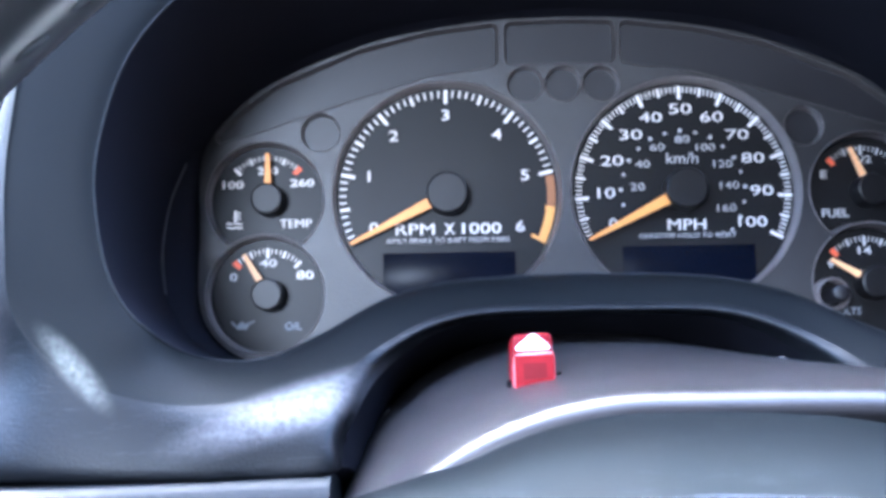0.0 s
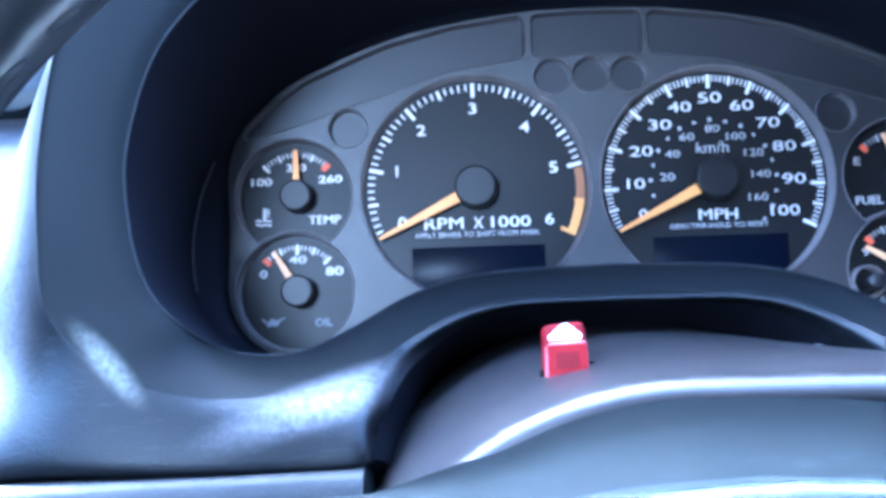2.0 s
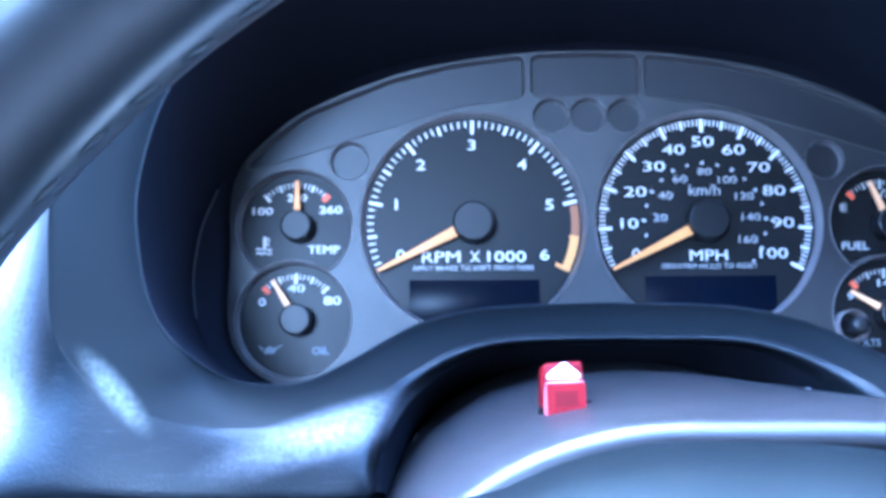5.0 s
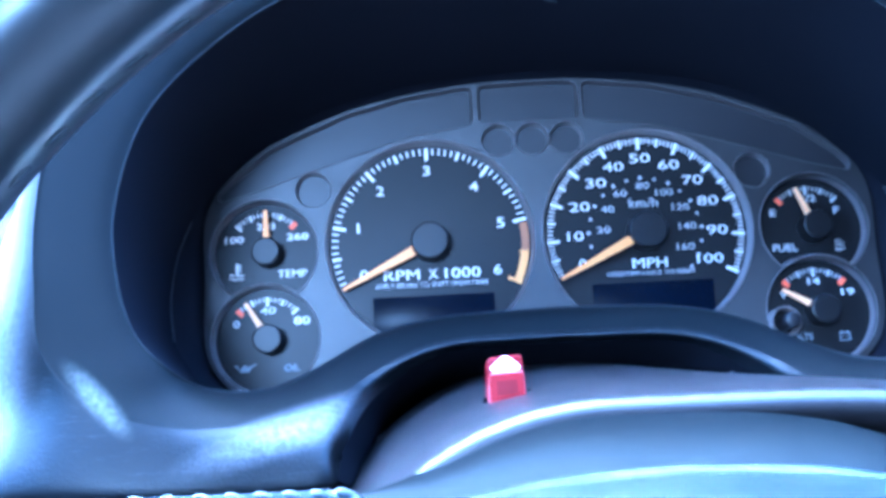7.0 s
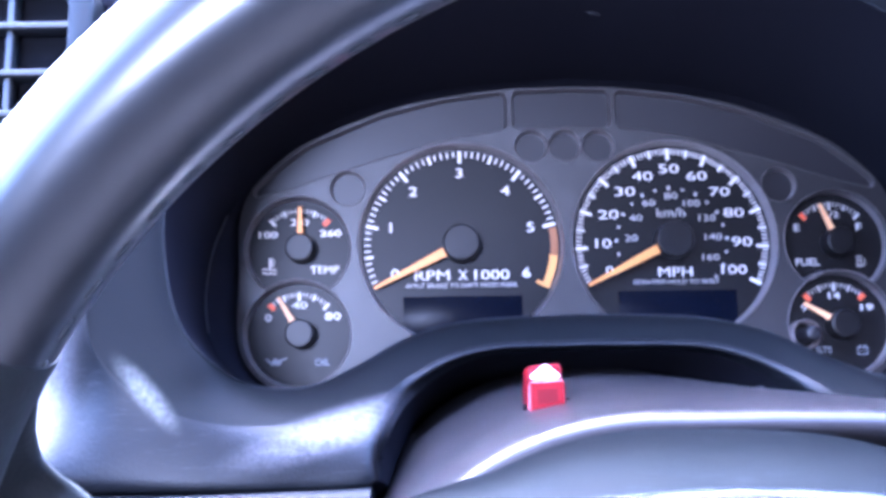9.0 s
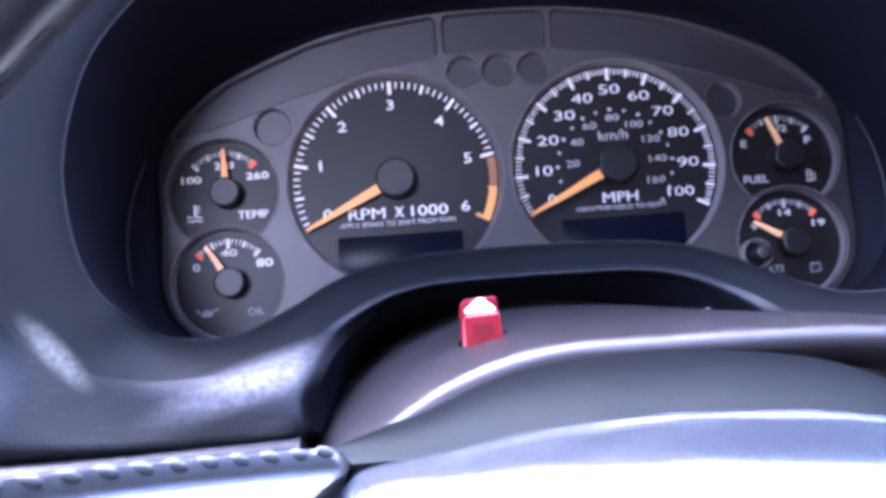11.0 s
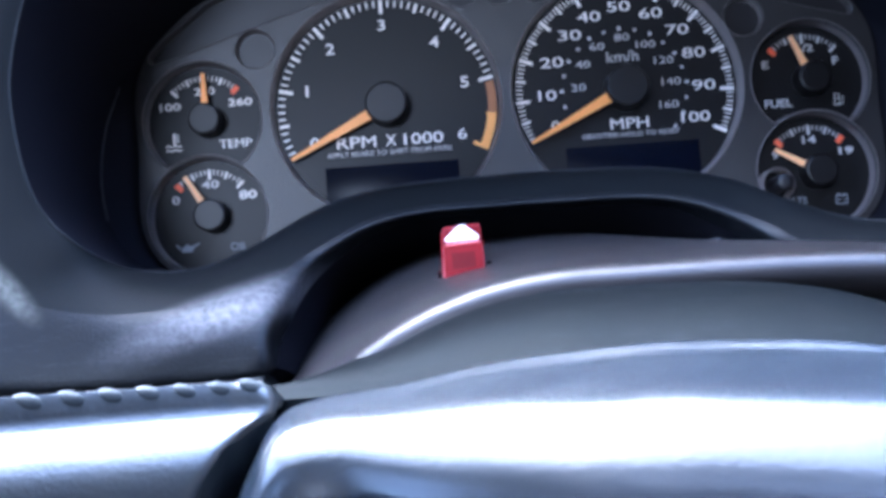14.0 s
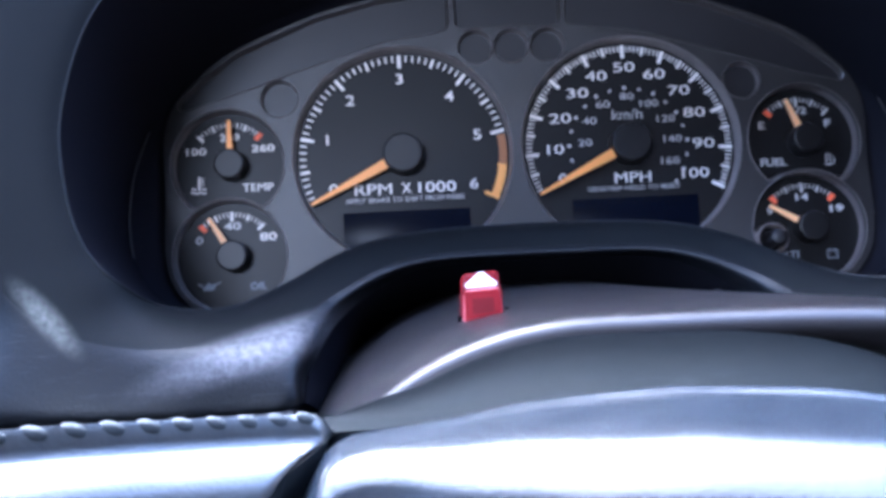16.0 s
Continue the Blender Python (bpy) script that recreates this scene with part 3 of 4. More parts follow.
part("knob_ring", ring(0.1702, 0.8012, [(0.0062, -0.001), (0.0062, -0.0088), (0.0068, -0.0094), (0.0074, -0.0086), (0.0074, -0.001)], 40), RIM, knob)

# ---- dash pod: hood, bezel and the arch over the column ----
# half sections from the top middle round to the bottom middle, (u from the middle, z, y)
OPENING = [(0, 0.950, -0.125), (-0.06, 0.943, -0.124), (-0.1055, 0.928, -0.122), (-0.1385, 0.907, -0.120), (-0.1604, 0.8798, -0.1235), (-0.1705, 0.8457, -0.1245), (-0.1695, 0.8190, -0.1245), (-0.1631, 0.7974, -0.1242),
           (-0.1513, 0.7837, -0.1215), (-0.1385, 0.776, -0.108), (-0.1180, 0.7755, -0.098), (-0.1000, 0.7850, -0.078), (-0.0765, 0.7990, -0.062), (-0.0480, 0.8060, -0.054), (0, 0.8082, -0.050)]
LIP = [(0, 0.956, -0.1275), (-0.063, 0.949, -0.127), (-0.110, 0.933, -0.1250), (-0.144, 0.911, -0.1235), (-0.1675, 0.883, -0.1265), (-0.178, 0.848, -0.1270), (-0.177, 0.8185, -0.1270), (-0.1705, 0.7945, -0.1268),
       (-0.1575, 0.7795, -0.1258), (-0.1405, 0.7720, -0.119), (-0.1195, 0.7715, -0.1095), (-0.1010, 0.7805, -0.094), (-0.0780, 0.7955, -0.074), (-0.0490, 0.8035, -0.064), (0, 0.8055, -0.060)]
RIDGE = [(0, 0.985, -0.130), (-0.075, 0.977, -0.130), (-0.128, 0.956, -0.130), (-0.166, 0.928, -0.130), (-0.1900, 0.890, -0.1300), (-0.1985, 0.848, -0.1295), (-0.1985, 0.815, -0.1295), (-0.1945, 0.789, -0.129),
         (-0.1740, 0.769, -0.1300), (-0.1435, 0.7602, -0.1310), (-0.1160, 0.7612, -0.1290), (-0.0930, 0.7640, -0.1215), (-0.0795, 0.7780, -0.0985), (-0.0500, 0.7917, -0.0857), (0, 0.7940, -0.0817)]
SIDE_RING = [(0, 0.996, -0.10), (-0.088, 0.988, -0.10), (-0.146, 0.966, -0.095), (-0.186, 0.935, -0.09), (-0.2130, 0.893, -0.085), (-0.2255, 0.846, -0.092), (-0.2250, 0.806, -0.108), (-0.2130, 0.775, -0.1165),
             (-0.2000, 0.750, -0.1310), (-0.170, 0.7400, -0.1345), (-0.0958, 0.7395, -0.1340), (-0.0892, 0.7520, -0.1265), (-0.0790, 0.7735, -0.100), (-0.0495, 0.7893, -0.087), (0, 0.7918, -0.083)]
FAR = [(0, 1.005, 0.02), (-0.10, 1.002, 0.02), (-0.17, 0.99, 0.0), (-0.22, 0.96, -0.010), (-0.245, 0.91, 0.004), (-0.258, 0.85, -0.030), (-0.260, 0.80, -0.070), (-0.255, 0.765, -0.098),
       (-0.250, 0.7385, -0.1220), (-0.188, 0.7370, -0.1300), (-0.0942, 0.7372, -0.1290), (-0.0880, 0.7500, -0.1130), (-0.0765, 0.7710, -0.090), (-0.0480, 0.7880, -0.078), (0, 0.7906, -0.074)]


def taut(pts, steps):
    """A smooth curve through points whose tangents stay short beside a short stretch, so that it never swings past a corner."""
    pts = [Vector(p) for p in pts]
    legs = [b - a for a, b in zip(pts, pts[1:])]
    tan = [legs[0]]
    for a, b in zip(legs, legs[1:]):
        m = (a + b) / 2
        tan.append(m * min(1.0, 1.5 * min(a.length, b.length) / max(m.length, 1e-9)))
    tan.append(legs[-1])
    out = []
    for i, leg in enumerate(legs):
        for k in range(steps):
            t = k / steps
            out.append(pts[i] + leg * (3 * t * t - 2 * t ** 3) + tan[i] * (t ** 3 - 2 * t * t + t) + tan[i + 1] * (t ** 3 - t * t))
    return out + [pts[-1]]


def whole(half_points, steps=6):
    left = taut(half_points, steps)
    pts = left + [Vector((-p.x, p.y, p.z)) for p in left[-2:0:-1]]
    return [(CX + p.x, p.z, p.y) for p in pts]


def smooth_rings(rings, steps):
    """More rings between the given ones, on smooth curves."""
    cols = [spline(c, steps) for c in zip(*rings)]
    return [list(r) for r in zip(*cols)]


def between(a, b, tight, soft):
    """A ring between two others: close to the ridge where the ridge is tight (sides, arch), midway where it fades (lower corners)."""
    n, out = len(a), []
    for i, (p, q) in enumerate(zip(a, b)):
        st = min(i, n - i) / 6
        k = float(np.interp(st, [0, 7.0, 8.2, 9.3, 10.3, 11.2, 12.0, 14], [1, 1, 0.6, 0.4, 0.45, 0.7, 0.9, 0.8]))
        out.append(tuple(Vector(p).lerp(Vector(q), soft + (tight - soft) * k)))
    return out


R = [whole(r) for r in (OPENING, LIP, RIDGE, SIDE_RING, FAR)]
dashboard = thing("dashboard", "scuffed dark blue-grey plastic dashboard with a hooded instrument pod", "dashboard", (CX, 0.0, 0.40))
POD = smooth_rings([R[0], R[1], between(R[1], R[2], 0.9, 0.45), between(R[2], R[3], 0.09, 0.42), *R[3:]], 5)
pod = part("bezel", loft(POD[:13]), BEZEL, dashboard, "smooth bezel round the cluster, toned dark for its shade", 75)
flank = part("flank", loft(POD[12:]), FLANK, pod, "scuffed outer face of the pod, toned lighter for the light on it", 75)
count = len(POD[12])
turns = []
for i, p in enumerate(POD[12]):                # one normal for both along the line where they meet
    along = Vector(POD[12][(i + 1) % count]) - Vector(POD[12][i - 1])
    turns.append(along.cross(Vector(POD[13][i]) - Vector(POD[11][i])).normalized())
for ob, first in ((pod, 12 * count), (flank, 0)):
    normals = [Vector()] * len(ob.data.vertices)
    for i, n in enumerate(turns):
        normals[first + i] = n if n.dot(ob.data.vertices[first + i].normal) > 0 else -n
    ob.data.normals_split_custom_set_from_vertices(normals)
TUNNEL_BACK = [(0, 0.9345), (-0.06, 0.9295), (-0.1045, 0.9185), (-0.137, 0.9015), (-0.160, 0.880), (-0.1730, 0.860), (-0.1800, 0.831), (-0.1785, 0.805), (-0.166, 0.785), (-0.145, 0.774), (-0.12, 0.7715), (-0.10, 0.7795), (-0.0765, 0.7965), (-0.048, 0.800), (0, 0.801)]
tunnel_back = whole([(a, b, -0.013) for a, b in TUNNEL_BACK])
flange = whole([(a * 1.004, b + (0.0008 if b > 0.85 else -0.0008), -0.003) for a, b in [(0, 0.9308), (-0.06, 0.9262), (-0.1000, 0.9165), (-0.1330, 0.9020), (-0.1530, 0.8862), (-0.1640, 0.866), (-0.1652, 0.835), (-0.1648, 0.803), (-0.157, 0.787), (-0.14, 0.7765), (-0.118, 0.7755), (-0.098, 0.784), (-0.0765, 0.7965), (-0.048, 0.799), (0, 0.8000)]])
open_in = [(x, y + 0.0004, z) for x, y, z in R[0]]
mid = [tuple(Vector(a).lerp(Vector(b), 0.5)) for a, b in zip(open_in, tunnel_back)]
part("shroud", loft([open_in, mid, tunnel_back, [(x, y + 0.003, z) for x, y, z in tunnel_back], flange]), TUNNEL, pod, "matt black inner shroud under the hood", 75)
for side in (-1, 1):                          # the moulded edge in which the clear cover sits
    run = [Vector((CX + side * p.x, -0.0135, p.y)) for p in spline([(a, b, 0) for a, b in ((0.1700, 0.8645), (0.1768, 0.847), (0.1798, 0.829), (0.1796, 0.816), (0.1782, 0.806))], 6)]
    rows = [[p + 0.0005 * Vector((math.cos(t), math.sin(t), 0)) for t in [2 * math.pi * k / 8 for k in range(8)]] for p in run]
    part("cover_edge", loft(rows, True, True, True), MASK, pod, "thin pale edge of the clear cover", 60)
bm = bmesh.new()
bmesh.ops.create_icosphere(bm, subdivisions=2, radius=1, matrix=Matrix.Translation((0.060, -0.076, 0.9421)) @ pose(0, 0, 0, 8, 12, 8) @ Matrix.Diagonal((0.0036, 0.0009, 0.0004, 1)))
part("chip", bm, VENT, pod, "pale chip in the hood", 60)
trim = bmesh.new()
rows = []
for i, p in enumerate(R[0]):
    d = (Vector(R[0][(i + 1) % len(R[0])]) - Vector(R[0][i - 1])).normalized()
    a = d.cross(Vector((0, 1, 0))).normalized()
    b = a.cross(d)
    rows.append([Vector(p) + 0.0005 * (math.cos(t) * a + math.sin(t) * b) for t in [2 * math.pi * k / 8 for k in range(8)]])
loft(rows + [rows[0]], bm=trim)
part("opening_trim", trim, FLANK, pod, "thin paler edge round the opening", 60)
arch = [p for p in R[4]]
arch_front = [(x, y, z) for x, y, z in arch if abs(x - CX) < 0.1 and z < 0.80]
arch_front.sort(key=lambda p: p[0])
wall = bmesh.new()
low = [(arch_front[0][0], arch_front[0][1], 0.60)] + arch_front + [(arch_front[-1][0], arch_front[-1][1], 0.60)]
loft([low, [(CX + (x - CX) * 0.985, y + 0.012, z - 0.0012) for x, y, z in low], [(CX + (x - CX) * 0.96, y + 0.030, z - 0.0055) for x, y, z in low], [(CX + (x - CX) * 0.95, 0.05, z - 0.011) for x, y, z in low]], False, bm=wall)
part("arch_wall", wall, TUNNEL, pod, "dark recess over the steering column", 75)

run = spline([(-0.0235, -0.0635, 0.7562), (-0.0262, -0.063, 0.7520), (-0.0302, -0.062, 0.7458), (-0.0336, -0.0615, 0.7408), (-0.0366, -0.061, 0.7362)], 5)
rows = [[p + 0.0006 * Vector((math.cos(t), math.sin(t), 0)) for t in [2 * math.pi * k / 8 for k in range(8)]] for p in run]
part("recess_seam", loft(rows, True, True, True), SIDE, pod, "thin pale edge of the seal beside the column", 60)

# ---- dash panels round the pod ----
bm = bmesh.new()
rows = []
for x in np.linspace(-0.56, -0.185, 12):
    row = []
    for z in np.linspace(0.735, 1.0, 14):
        k = (z - 0.735) / 0.265
        y = float(np.interp(z, [0.735, 0.765, 0.80, 0.85, 0.89, 0.91, 1.0], [-0.141, -0.115, -0.081, -0.033, -0.004, 0.002, 0.012]))
        if z > 0.97:
            y += (z - 0.97) * 1.2
        row.append((x, y, z))
    rows.append(row)
loft(rows, False, bm=bm)
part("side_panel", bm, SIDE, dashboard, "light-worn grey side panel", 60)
right = bmesh.new()
box(right, (0.365, -0.05, 0.735), (1.0, 0.05, 1.0), 0.01)
part("side_panel", right, SIDE, dashboard)
top = bmesh.new()
box(top, (-0.56, 0.0, 0.975), (1.0, 0.56, 1.0), 0.008)
part("top_pad", top, TUNNEL, dashboard, "dark padded dash top")


# ---- side air vent ----
def rounded(x0, z0, x1, z1, r, n=8):
    out = []
    for cx, cz, a in ((x1 - r, z1 - r, 0), (x1 - r, z0 + r, 90), (x0 + r, z0 + r, 180), (x0 + r, z1 - r, 270)):
        out += [(cx + r * math.sin(radians(a + 90 * i / n)), cz + r * math.cos(radians(a + 90 * i / n))) for i in range(n + 1)]
    return out


VY = -0.012
vent = thing("air_vent", "dark plastic side air vent with slats in a rounded frame", "air vent", (-0.25, VY, 0.89))
part("vent_frame", plate(rounded(-0.318, 0.892, -0.189, 0.9965, 0.020), [rounded(-0.310, 0.900, -0.198, 0.9875, 0.013)], VY - 0.006, 0.02, 0.002), VENT_FRAME, vent, "grey rounded vent frame", 40)
bm = bmesh.new()
box(bm, (-0.316, VY + 0.010, 0.894), (-0.191, VY + 0.0125, 0.994))
part("vent_back", bm, GAP, vent, "black vent duct", 0)
for z in (0.9655, 0.940, 0.9185):
    bm = box(bmesh.new(), (-0.3105, VY - 0.005, z - 0.0017), (-0.1975, VY + 0.009, z + 0.0017), 0.0012)
    part("slat", bm, VENT, vent, "", 40)
for x in (-0.231, -0.270):
    bm = box(bmesh.new(), (x - 0.0018, VY - 0.001, 0.9005), (x + 0.0018, VY + 0.0095, 0.9870), 0.001)
    part("fin", bm, VENT, vent, "", 40)

# ---- lower dash panels ----
for x0, x1 in ((-0.56, -0.0375), (0.150, 1.0)):
    rows = []
    for x in np.linspace(x0, x1, 40):
        ztop = 0.7353 + 0.0027 * max(0, min(1, (x + 0.15) / 0.11)) if x < 0 else 0.7350
        prof = [(-0.05, ztop - 0.004), (-0.125, ztop), (-0.132, ztop), (-0.1355, ztop - 0.0010), (-0.1378, ztop - 0.0035), (-0.139, ztop - 0.010), (-0.152, 0.66), (-0.150, 0.50), (-0.12, 0.40), (-0.05, 0.40)]
        rows.append([(x, y, z) for y, z in prof])
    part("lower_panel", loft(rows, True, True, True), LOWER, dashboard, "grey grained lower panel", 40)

# ---- steering column ----
KX = 0.060
column = thing("steering_column", "grey plastic steering column cover with a rounded top", "steering column", (KX, -0.1, 0.60))


def section(y, top, a=0.103, b=0.080, low=0.09, p=2.0, right=None, pr=2.0, n=96, skirt=None):
    """A column section: a flattened arch over a rounded belly; skirt: height at which its flank flares out to a gentle slope."""
    out = []
    for i in range(n):
        t = 2 * math.pi * i / n
        c, s = math.cos(t), math.sin(t)
        w, p1 = (right, pr) if right and c > 0 else (a, p)
        k = abs(s) ** (2 / p1)
        x, z = KX + w * math.copysign(abs(c) ** (2 / p1), c), top - b + (b if s > 0 else -low) * k
        if skirt and c < 0 and s > 0:
            flare = skirt + float(np.interp(y, [-0.21, -0.17], [0, 0.30])) * min(x + 0.025, 0.022)
            z = 0.5 * (z + flare + math.hypot(z - flare, 0.003))
        out.append((x, y, z))
    return out


COVER = [(0.05, 0.787, 0.104, 0.104, 2.0, 2.3), (-0.02, 0.786, 0.104, 0.104, 2.0, 2.3), (-0.06, 0.7825, 0.104, 0.106, 2.0, 2.3), (-0.10, 0.775, 0.1035, 0.140, 2.7, 2.3), (-0.13, 0.7693, 0.103, 0.176, 3.5, 2.25), (-0.150, 0.7658, 0.1025, 0.180, 3.6, 2.15), (-0.1600, 0.7642, 0.1005, 0.180, 3.6, 2.05),
         (-0.1640, 0.7633, 0.0995, 0.180, 3.6, 2.0), (-0.1661, 0.7623, 0.099, 0.180, 3.6, 2.0), (-0.1677, 0.7607, 0.0985, 0.179, 3.6, 2.0), (-0.1686, 0.7590, 0.0980, 0.178, 3.6, 2.0), (-0.1689, 0.7572, 0.0975, 0.176, 3.6, 2.0), (-0.1682, 0.7552, 0.096, 0.174, 3.6, 2.0), (-0.160, 0.7525, 0.095, 0.160, 3.2, 2.0), (-0.140, 0.7525, 0.095, 0.160, 3.2, 2.0)]
part("upper_cover", loft([section(y, z, a, right=r, pr=p, p=pl) for y, z, a, r, p, pl in COVER], True, True, True), COLUMN, column, "", 60)
SKIRT = ([-0.24, -0.232, -0.218, -0.205, -0.187, -0.17, -0.16], [0.7365, 0.7378, 0.7382, 0.7375, 0.7365, 0.7355, 0.735])
END = [(-0.1600, 0.7566, 0.0960, 0.080, 2.0, 0.115, 3.0), (-0.1690, 0.7572, 0.0980, 0.079, 2.0, 0.119, 3.0), (-0.175, 0.7552, 0.0990, 0.078, 2.05, 0.121, 3.0), (-0.187, 0.7520, 0.0995, 0.074, 2.15, 0.121, 3.0), (-0.200, 0.7485, 0.1000, 0.070, 2.3, 0.119, 2.8), (-0.218, 0.7430, 0.1000, 0.066, 2.4, 0.112, 2.6),
       (-0.232, 0.7365, 0.097, 0.064, 2.4, 0.105, 2.4), (-0.240, 0.7280, 0.090, 0.060, 2.3, 0.095, 2.3), (-0.243, 0.70, 0.07, 0.04, 2.0, 0.07, 2.0)]
part("end_shroud", loft([section(y, z, a, b, 0.09, p, r, pr, skirt=float(np.interp(y, *SKIRT))) for y, z, a, b, p, r, pr in END], True, False, True), SHROUD, column, "dark blue-grey end shroud behind the wheel", 60)

bm = bmesh.new()
box(bm, (0.1140, -0.104, 0.7660), (0.1170, -0.099, 0.7729), 0.0008)
part("clip", bm, SIDE, column, "small clip behind the cover", 40)

# ---- hazard switch ----
hazard = thing("hazard_switch", "red hazard warning switch with a white triangle on the column", "switch", (0.0275, -0.13, 0.766))


def tapered(x0, x1, y0, y1, z0, z1, tilt=0.0, inset=0.0008, bevel=0.0012):
    bm = bmesh.new()
    box(bm, (x0, y0, z0), (x1, y1, z1), bevel, 2)
    for v in bm.verts:
        k = (v.co.z - z0) / (z1 - z0)
        mx = (x0 + x1) / 2
        v.co.x = mx + (v.co.x - mx) * (1 - inset * k / ((x1 - x0) / 2))
        v.co.z += tilt * (v.co.x - mx)
    return bm


part("slider", tapered(0.0198, 0.0346, -0.127, -0.110, 0.760, 0.7815, 0.06, 0.0008, 0.0018), BUTTON_DARK, hazard, "translucent red slider", 40)
part("front_step", tapered(0.0203, 0.0343, -0.1345, -0.1262, 0.757, 0.7753, 0.06, 0.0006, 0.0016), BUTTON_EDGE, hazard, "pale front edge", 40)
bm = bmesh.new()
flat([[(0.0211, 0.7600), (0.0337, 0.7600), (0.0335, 0.7748), (0.0210, 0.7744)]], -0.1349, bm)
part("front_inlay", bm, BUTTON, hazard, "", 0)
# Flat darker square laid on the front inlay.
bm = bmesh.new()
flat([[(0.0238, 0.7668), (0.0312, 0.7673), (0.0309, 0.7721), (0.0236, 0.7718)]], -0.1352, bm)
part("front_square", bm, BUTTON_DARK, hazard, "", 0)
tri_pts = [(0.0226, 0.7764), (0.0322, 0.7767), (0.0325, 0.7772), (0.0280, 0.7809), (0.0270, 0.7809), (0.0223, 0.7770)]
part("triangle", plate(tri_pts, [], -0.1280, 0.0015, 0.0004), TRIANGLE, hazard, "white warning triangle", 40)
bm = bmesh.new()
box(bm, (0.0186, -0.1315, 0.7600), (0.0200, -0.1280, 0.7668), 0.0008)
part("slot", bm, GAP, hazard, "dark slot beside the switch", 40)
bm = bmesh.new()
box(bm, (0.0345, -0.1285, 0.7605), (0.0365, -0.1250, 0.7690), 0.0008)
part("slot", bm, GAP, hazard, "dark slot beside the switch", 40)

# ---- steering wheel ----
WX, WY, WZ, WR, WT = 0.056, -0.301, 0.689, 0.1765, 0.0148
WHEEL_TILT = radians(-17.9)                   # the rim's plane against the dial plane
wheel = thing("steering_wheel", "dark leather-wrapped steering wheel with laced spokes and a vinyl centre pad", "steering wheel", (WX, WY, WZ - WR))


def on_rim(a, t, r):
    """A point of the rim: a radians round from the top, t radians round its section."""
    q, off = WR + r * math.cos(t), r * math.sin(t)
    up = q * math.cos(a)
    return Vector((WX + q * math.sin(a), WY + up * math.sin(WHEEL_TILT) - off * math.cos(WHEEL_TILT), WZ + up * math.cos(WHEEL_TILT) + off * math.sin(WHEEL_TILT)))


def torus(r, a0, a1, n, k=28):
    return loft([[on_rim(radians(a0 + (a1 - a0) * i / n), 2 * math.pi * j / k, r) for j in range(k)] for i in range(n + 1)], True, True, True)


part("rim", torus(WT, -58, 58, 120), GRIP, wheel, "dark leather rim", 60)
part("rim_grip", torus(WT + 0.0003, 58.4, 301.6, 160), GRIP_LOW, wheel, "thicker lower rim covering", 60)
part("rim_seam", torus(WT + 0.0005, 57.6, 58.8, 4), GRIP_LOW, wheel, "", 60)
part("rim_seam", torus(WT + 0.0005, -58.8, -57.6, 4), GRIP_LOW, wheel, "", 60)


def bead(bm, centre, along, size):
    """One laced stitch: a short rounded pillow."""
    d = Vector(along).normalized()
    q = d.to_track_quat("X", "Z").to_matrix().to_4x4()
    bmesh.ops.create_icosphere(bm, subdivisions=1, radius=1, matrix=Matrix.Translation(centre) @ q @ Matrix.Diagonal((*size, 1)))


bm = bmesh.new()
for i in range(38):
    a = radians(-58 + 116 * i / 37)
    p = on_rim(a, radians(166), WT)
    bead(bm, p, on_rim(a + 0.03, radians(168), WT) - p, (0.0030, 0.0008, 0.0004))
tagged(part("stitching", bm, STITCH, wheel, "faint grey lacing", 60), kind="stuff")

# centre pad
PADX = 0.062
PAD_HALF = [(0, 0.7432), (-0.03, 0.7415), (-0.05, 0.7385), (-0.068, 0.7365), (-0.0755, 0.7335), (-0.0800, 0.7270), (-0.0855, 0.715), (-0.0920, 0.69), (-0.090, 0.65), (-0.075, 0.618), (-0.04, 0.605), (0, 0.602)]
ph = spline([(a, b, 0) for a, b in PAD_HALF], 4)
pad_loop = [(PADX + p.x, p.y) for p in ph] + [(PADX - p.x, p.y) for p in ph[-2:0:-1]]
pz = 0.678
rows = []
SHOULDER = [(-0.225, -0.0016), (-0.243, -0.0006), (-0.2480, -0.0003), (-0.2495, 0.0), (-0.2509, -0.0002), (-0.2520, -0.0007)]
SHOULDER += [(-0.2520 - 0.0140 * k / 4, -0.0007 - 0.0042 * k / 4) for k in range(1, 5)]
for k in range(1, 10):                        # rounded front edge, from 17 to 76 degrees
    a = radians(17 + 59 * k / 9)
    SHOULDER.append((-0.2660 - 0.0210 * (math.sin(a) - math.sin(radians(17))), -0.0049 - 0.0210 * (math.cos(radians(17)) - math.cos(a))))
SHOULDER += [(-0.2826, -0.0270), (-0.2845, -0.038), (-0.2865, -0.050), (-0.2880, -0.060)]
for y, drop in SHOULDER:
    k = 1 + drop / 0.065
    kx = 1 - (1 - k) * 0.10 if k > 0.5 else 0.95 * max(k, 0.1) / 0.5
    row = []
    for x, z in pad_loop:                     # the edge rounds off more broadly towards the middle
        f = 1 if y > -0.252 else float(np.interp(x - PADX, [-0.078, -0.062, -0.045, -0.02, 0.03, 0.078], [0.6, 0.7, 1.0, 1.4, 1.8, 1.5]))
        row.append((PADX + (x - PADX) * kx, -0.2520 + (y + 0.2520) * f, pz + (z - pz) * max(0.05, 1 - (1 - k) * f)))
    rows.append(row)
part("centre_pad", loft(rows, True, True, True), PAD, wheel, "blue-grey vinyl centre pad", 70)


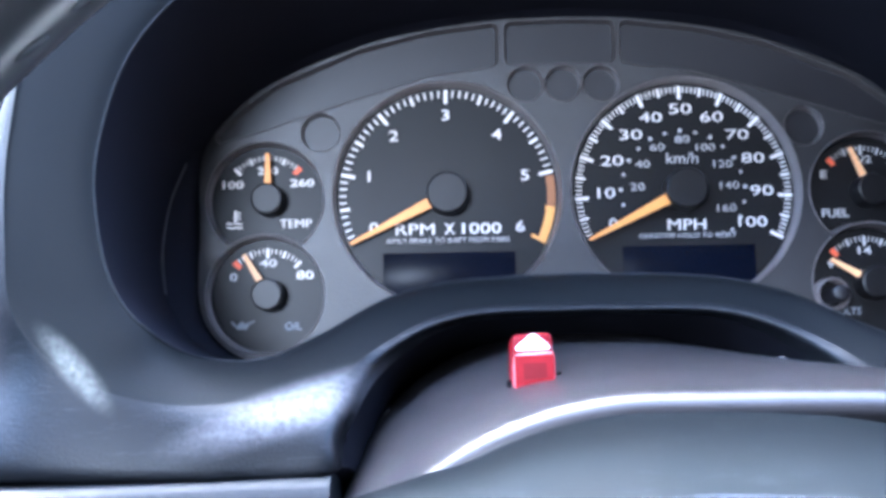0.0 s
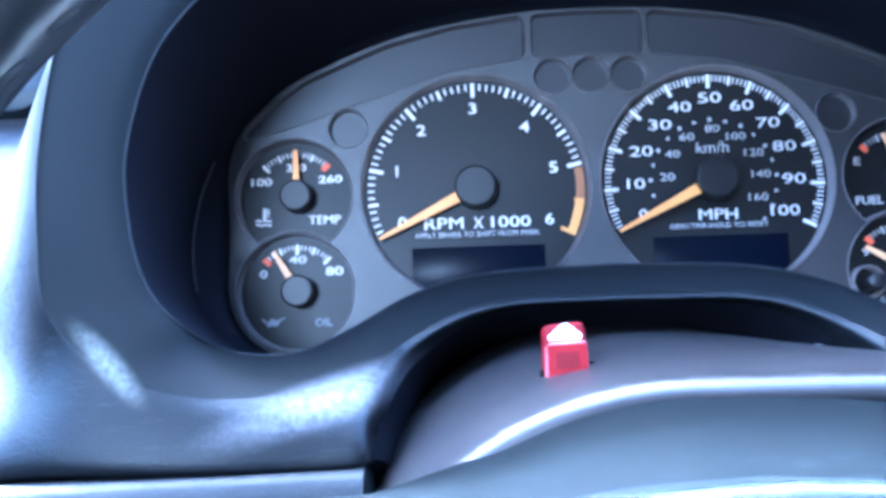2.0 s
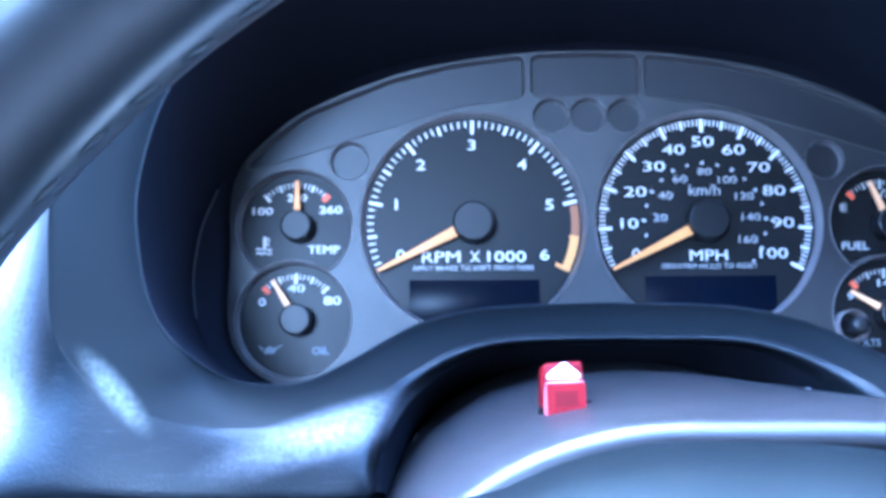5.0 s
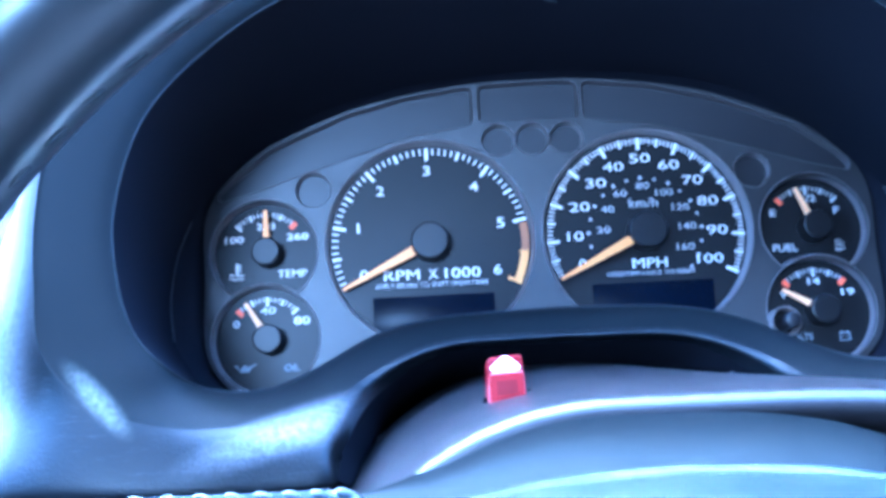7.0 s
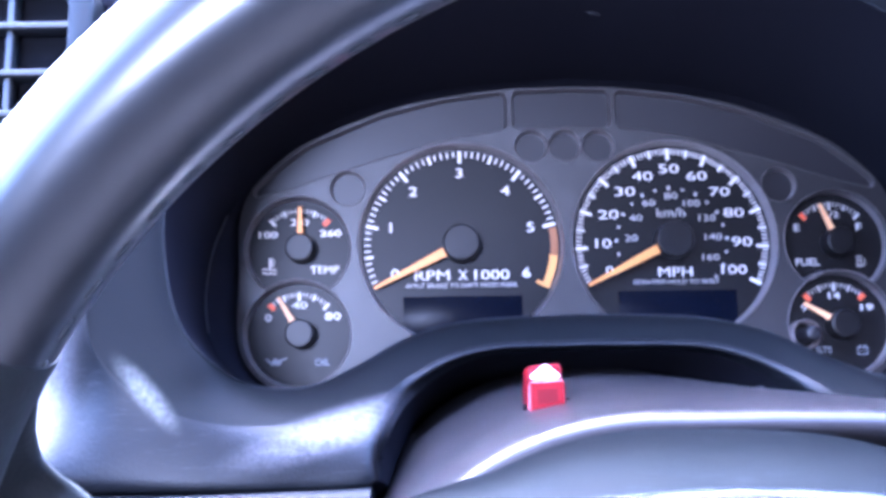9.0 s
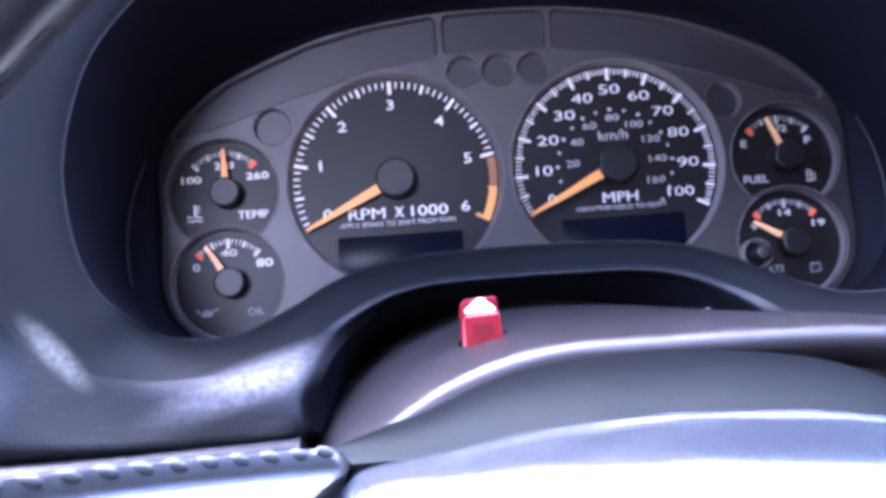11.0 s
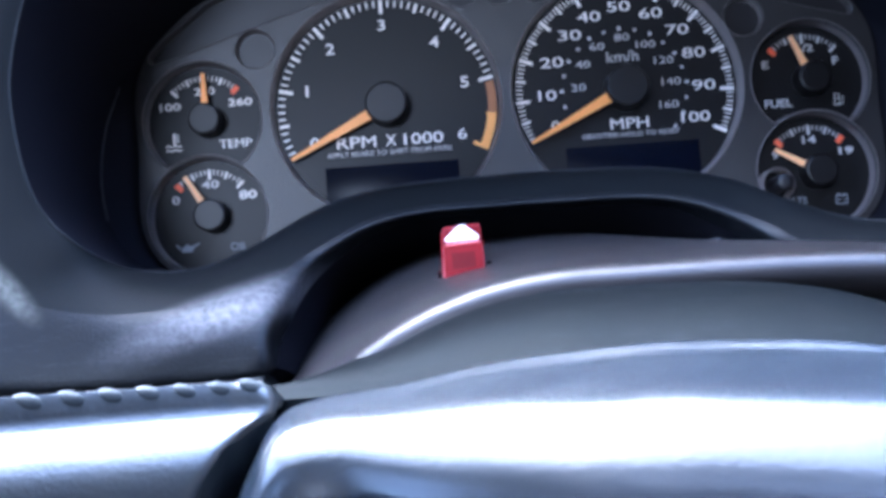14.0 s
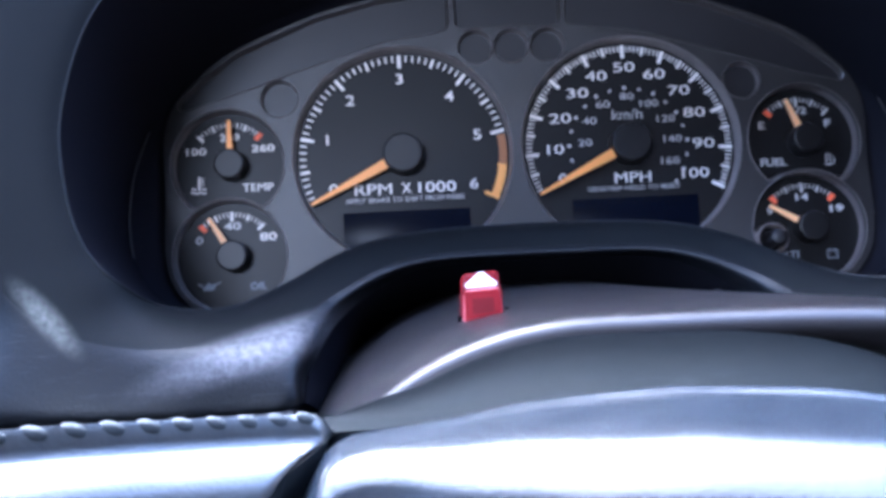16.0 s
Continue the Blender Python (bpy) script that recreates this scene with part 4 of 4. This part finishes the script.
def spoke(sign):
    """A leather spoke from its rounded inner tip out to the rim, with a row of laced stitches along its top edge."""
    mx = lambda x: PADX - 0.002 + sign * (x - PADX + 0.002)
    tip_z, tip_x = [-0.066, -0.0205, -0.0176, -0.0126, -0.0087, -0.0061, -0.0024, 0.0004], [-0.034, -0.0265, -0.0248, -0.0219, -0.0180, -0.0128, -0.0148, -0.0190]
    line_y = lambda x: float(np.interp(x, [-0.118, -0.100, -0.075, -0.044, -0.022, -0.0125], [-0.315, -0.303, -0.285, -0.263, -0.2505, -0.248]))
    line_z = lambda x: float(np.interp(x, [-0.118, -0.100, -0.060, -0.0125], [0.7405, 0.7430, 0.7431, 0.7415]))
    prof = [(0.005, -0.006), (0.0024, -0.0022), (0.0008, -0.0008), (-0.0004, -0.0008), (-0.0011, -0.0022), (-0.0015, -0.0046), (-0.0020, -0.0068), (-0.0040, -0.0079), (-0.0066, -0.0091), (-0.0090, -0.0107), (-0.0110, -0.0129), (-0.0125, -0.0155), (-0.0134, -0.0185), (-0.0139, -0.0220), (-0.0141, -0.030), (-0.0130, -0.050), (-0.009, -0.064), (0.002, -0.064), (0.006, -0.05), (0.006, -0.012)]
    rows = []
    for s, draw in [(0.0, 0.0030), (0.0003, 0.0016), (0.0009, 0.0006), (0.0018, 0.0001), (0.003, 0.0)] + [(0.003 + 0.0965 * k / 30, 0.0) for k in range(1, 31)]:
        row = []
        for dy, dz in prof:
            fade = max(0.0, 1 - s / 0.09)
            x = -0.0125 + (float(np.interp(dz, tip_z, tip_x)) + 0.0125) * fade - s
            row.append((mx(x), line_y(x) + dy + draw, line_z(x) + dz))
        rows.append(row)
    part("spoke", loft(rows, True, True, True), LEATHER, wheel, "leather spoke with a laced back edge", 60)
    for k in range(15):
        x = -0.0185 - 0.0060 * k
        turn = 0.5 if k else 0.9
        bm = bmesh.new()
        bmesh.ops.create_icosphere(bm, subdivisions=3, radius=1, matrix=Matrix.Translation((mx(x), line_y(x) + 0.0002, line_z(x) - 0.0021)) @ pose(0, 0, 0, 0, 32 * turn * sign, 24 * sign) @ Matrix.Diagonal((0.0029, 0.0015, 0.0017, 1)))
        part("lace", bm, LACE, wheel, "", 60)
    root = [(-0.0850, 0.7720), (-0.0880, 0.7665), (-0.0905, 0.7610), (-0.0922, 0.7570), (-0.0929, 0.7545), (-0.0924, 0.7520), (-0.0912, 0.7490), (-0.0895, 0.7462), (-0.0875, 0.7435), (-0.0860, 0.7405), (-0.0860, 0.7370), (-0.1090, 0.7360), (-0.1040, 0.7720)]
    bm = plate(root, [], 0.0, 0.009, 0.003)
    for v in bm.verts:                        # bent to run from the rim's plane into the spoke's
        turn = min(float(np.interp(v.co.z, [0.744, 0.747, 0.7514, 0.7545, 0.7625, 0.772], [-0.285, -0.292, -0.302, -0.308, -0.322, -0.326])), float(np.interp(v.co.x, [-0.109, -0.094, -0.079], [-0.314, -0.300, -0.285])))
        v.co = (mx(v.co.x), v.co.y - 0.004 + turn, v.co.z)
    bmesh.ops.recalc_face_normals(bm, faces=bm.faces)
    part("spoke_root", bm, GRIP_LOW, wheel, "dark leather web between spoke and rim", 60)


spoke(1)
spoke(-1)

# ---- the cab, unseen plain shell; walls and openings set to shape the light ----
def shell(name, lo, hi, mat, label, cat="cab"):
    bm = box(bmesh.new(), lo, hi)
    return solid(name, bm, mat, label, cat, "structure", False, 0)


shell("floor", (-0.60, -1.30, -0.55), (1.02, 0.62, 0.0), CARPET, "dark grey carpeted cab floor", "floor")
shell("ceiling", (-0.60, -1.30, 1.44), (1.02, -0.50, 1.48), LINING, "grey cloth cab roof lining", "ceiling")
shell("wall_left", (-0.62, -1.30, 0.0), (-0.575, 0.62, 0.96), CARPET, "dark trimmed driver's door below its window", "wall")
# Unseen wall, closed up to the roof to keep light off the right dials.
shell("wall_right", (0.995, -1.30, 0.0), (1.04, 0.62, 1.44), RIGHT_CLOTH, "unseen plain grey wall closing the passenger's side", "wall")
# Unseen back wall; its opening is cut where the added lamp sits.
for piece, lo, hi in (("wall_back", (-0.60, -1.30, 0.0), (1.02, -1.26, 1.155)), ("wall_back_side", (-0.17, -1.30, 1.155), (1.02, -1.26, 1.44)), ("wall_back_corner", (-0.60, -1.30, 1.155), (-0.47, -1.26, 1.44)), ("wall_back_header", (-0.47, -1.30, 1.385), (-0.17, -1.26, 1.44))):
    shell(piece, lo, hi, CARPET, "plain dark cab back wall round an added opening", "wall")
shell("wall_front", (-0.60, 0.60, 0.0), (1.02, 0.64, 1.02), CARPET, "plain firewall under the windscreen", "wall")
# Unseen; its width is set to limit the light from the driver's window.
shell("pillar_back_left", (-0.62, -1.30, 0.93), (-0.54, -0.75, 1.48), CARPET, "unseen dark rear cab pillar, widened to block window light", "pillar")
shell("pillar_back_right", (0.96, -1.30, 0.90), (1.04, -1.20, 1.48), CARPET, "dark trimmed rear cab pillar", "pillar")
shell("header_left", (-0.62, -1.30, 1.41), (-0.58, -0.46, 1.48), LINING, "grey roof rail above the driver's window", "pillar")
shell("header_right", (0.98, -1.30, 1.38), (1.04, -0.46, 1.48), LINING, "grey roof rail above the passenger's side", "pillar")
for name, x in (("pillar_front_left", -0.60), ("pillar_front_right", 1.02)):
    bm = bmesh.new()
    a, b = Vector((x, 0.60, 0.98)), Vector((x, -0.48, 1.46))
    rows = [[p + Vector((dx, dy, 0)) for dx, dy in ((-0.022, -0.03), (0.022, -0.03), (0.022, 0.03), (-0.022, 0.03))] for p in (a, b)]
    solid(name, loft(rows, True, True, True), LINING, "grey trimmed windscreen pillar", "pillar", "structure", False, 0)
bm = bmesh.new()
bmesh.ops.create_grid(bm, x_segments=8, y_segments=8, size=600, matrix=Matrix.Translation((0, 0, -0.55)))
solid("ground", bm, EARTH, "grey asphalt ground outside the cab", "ground", "structure", False, 0)
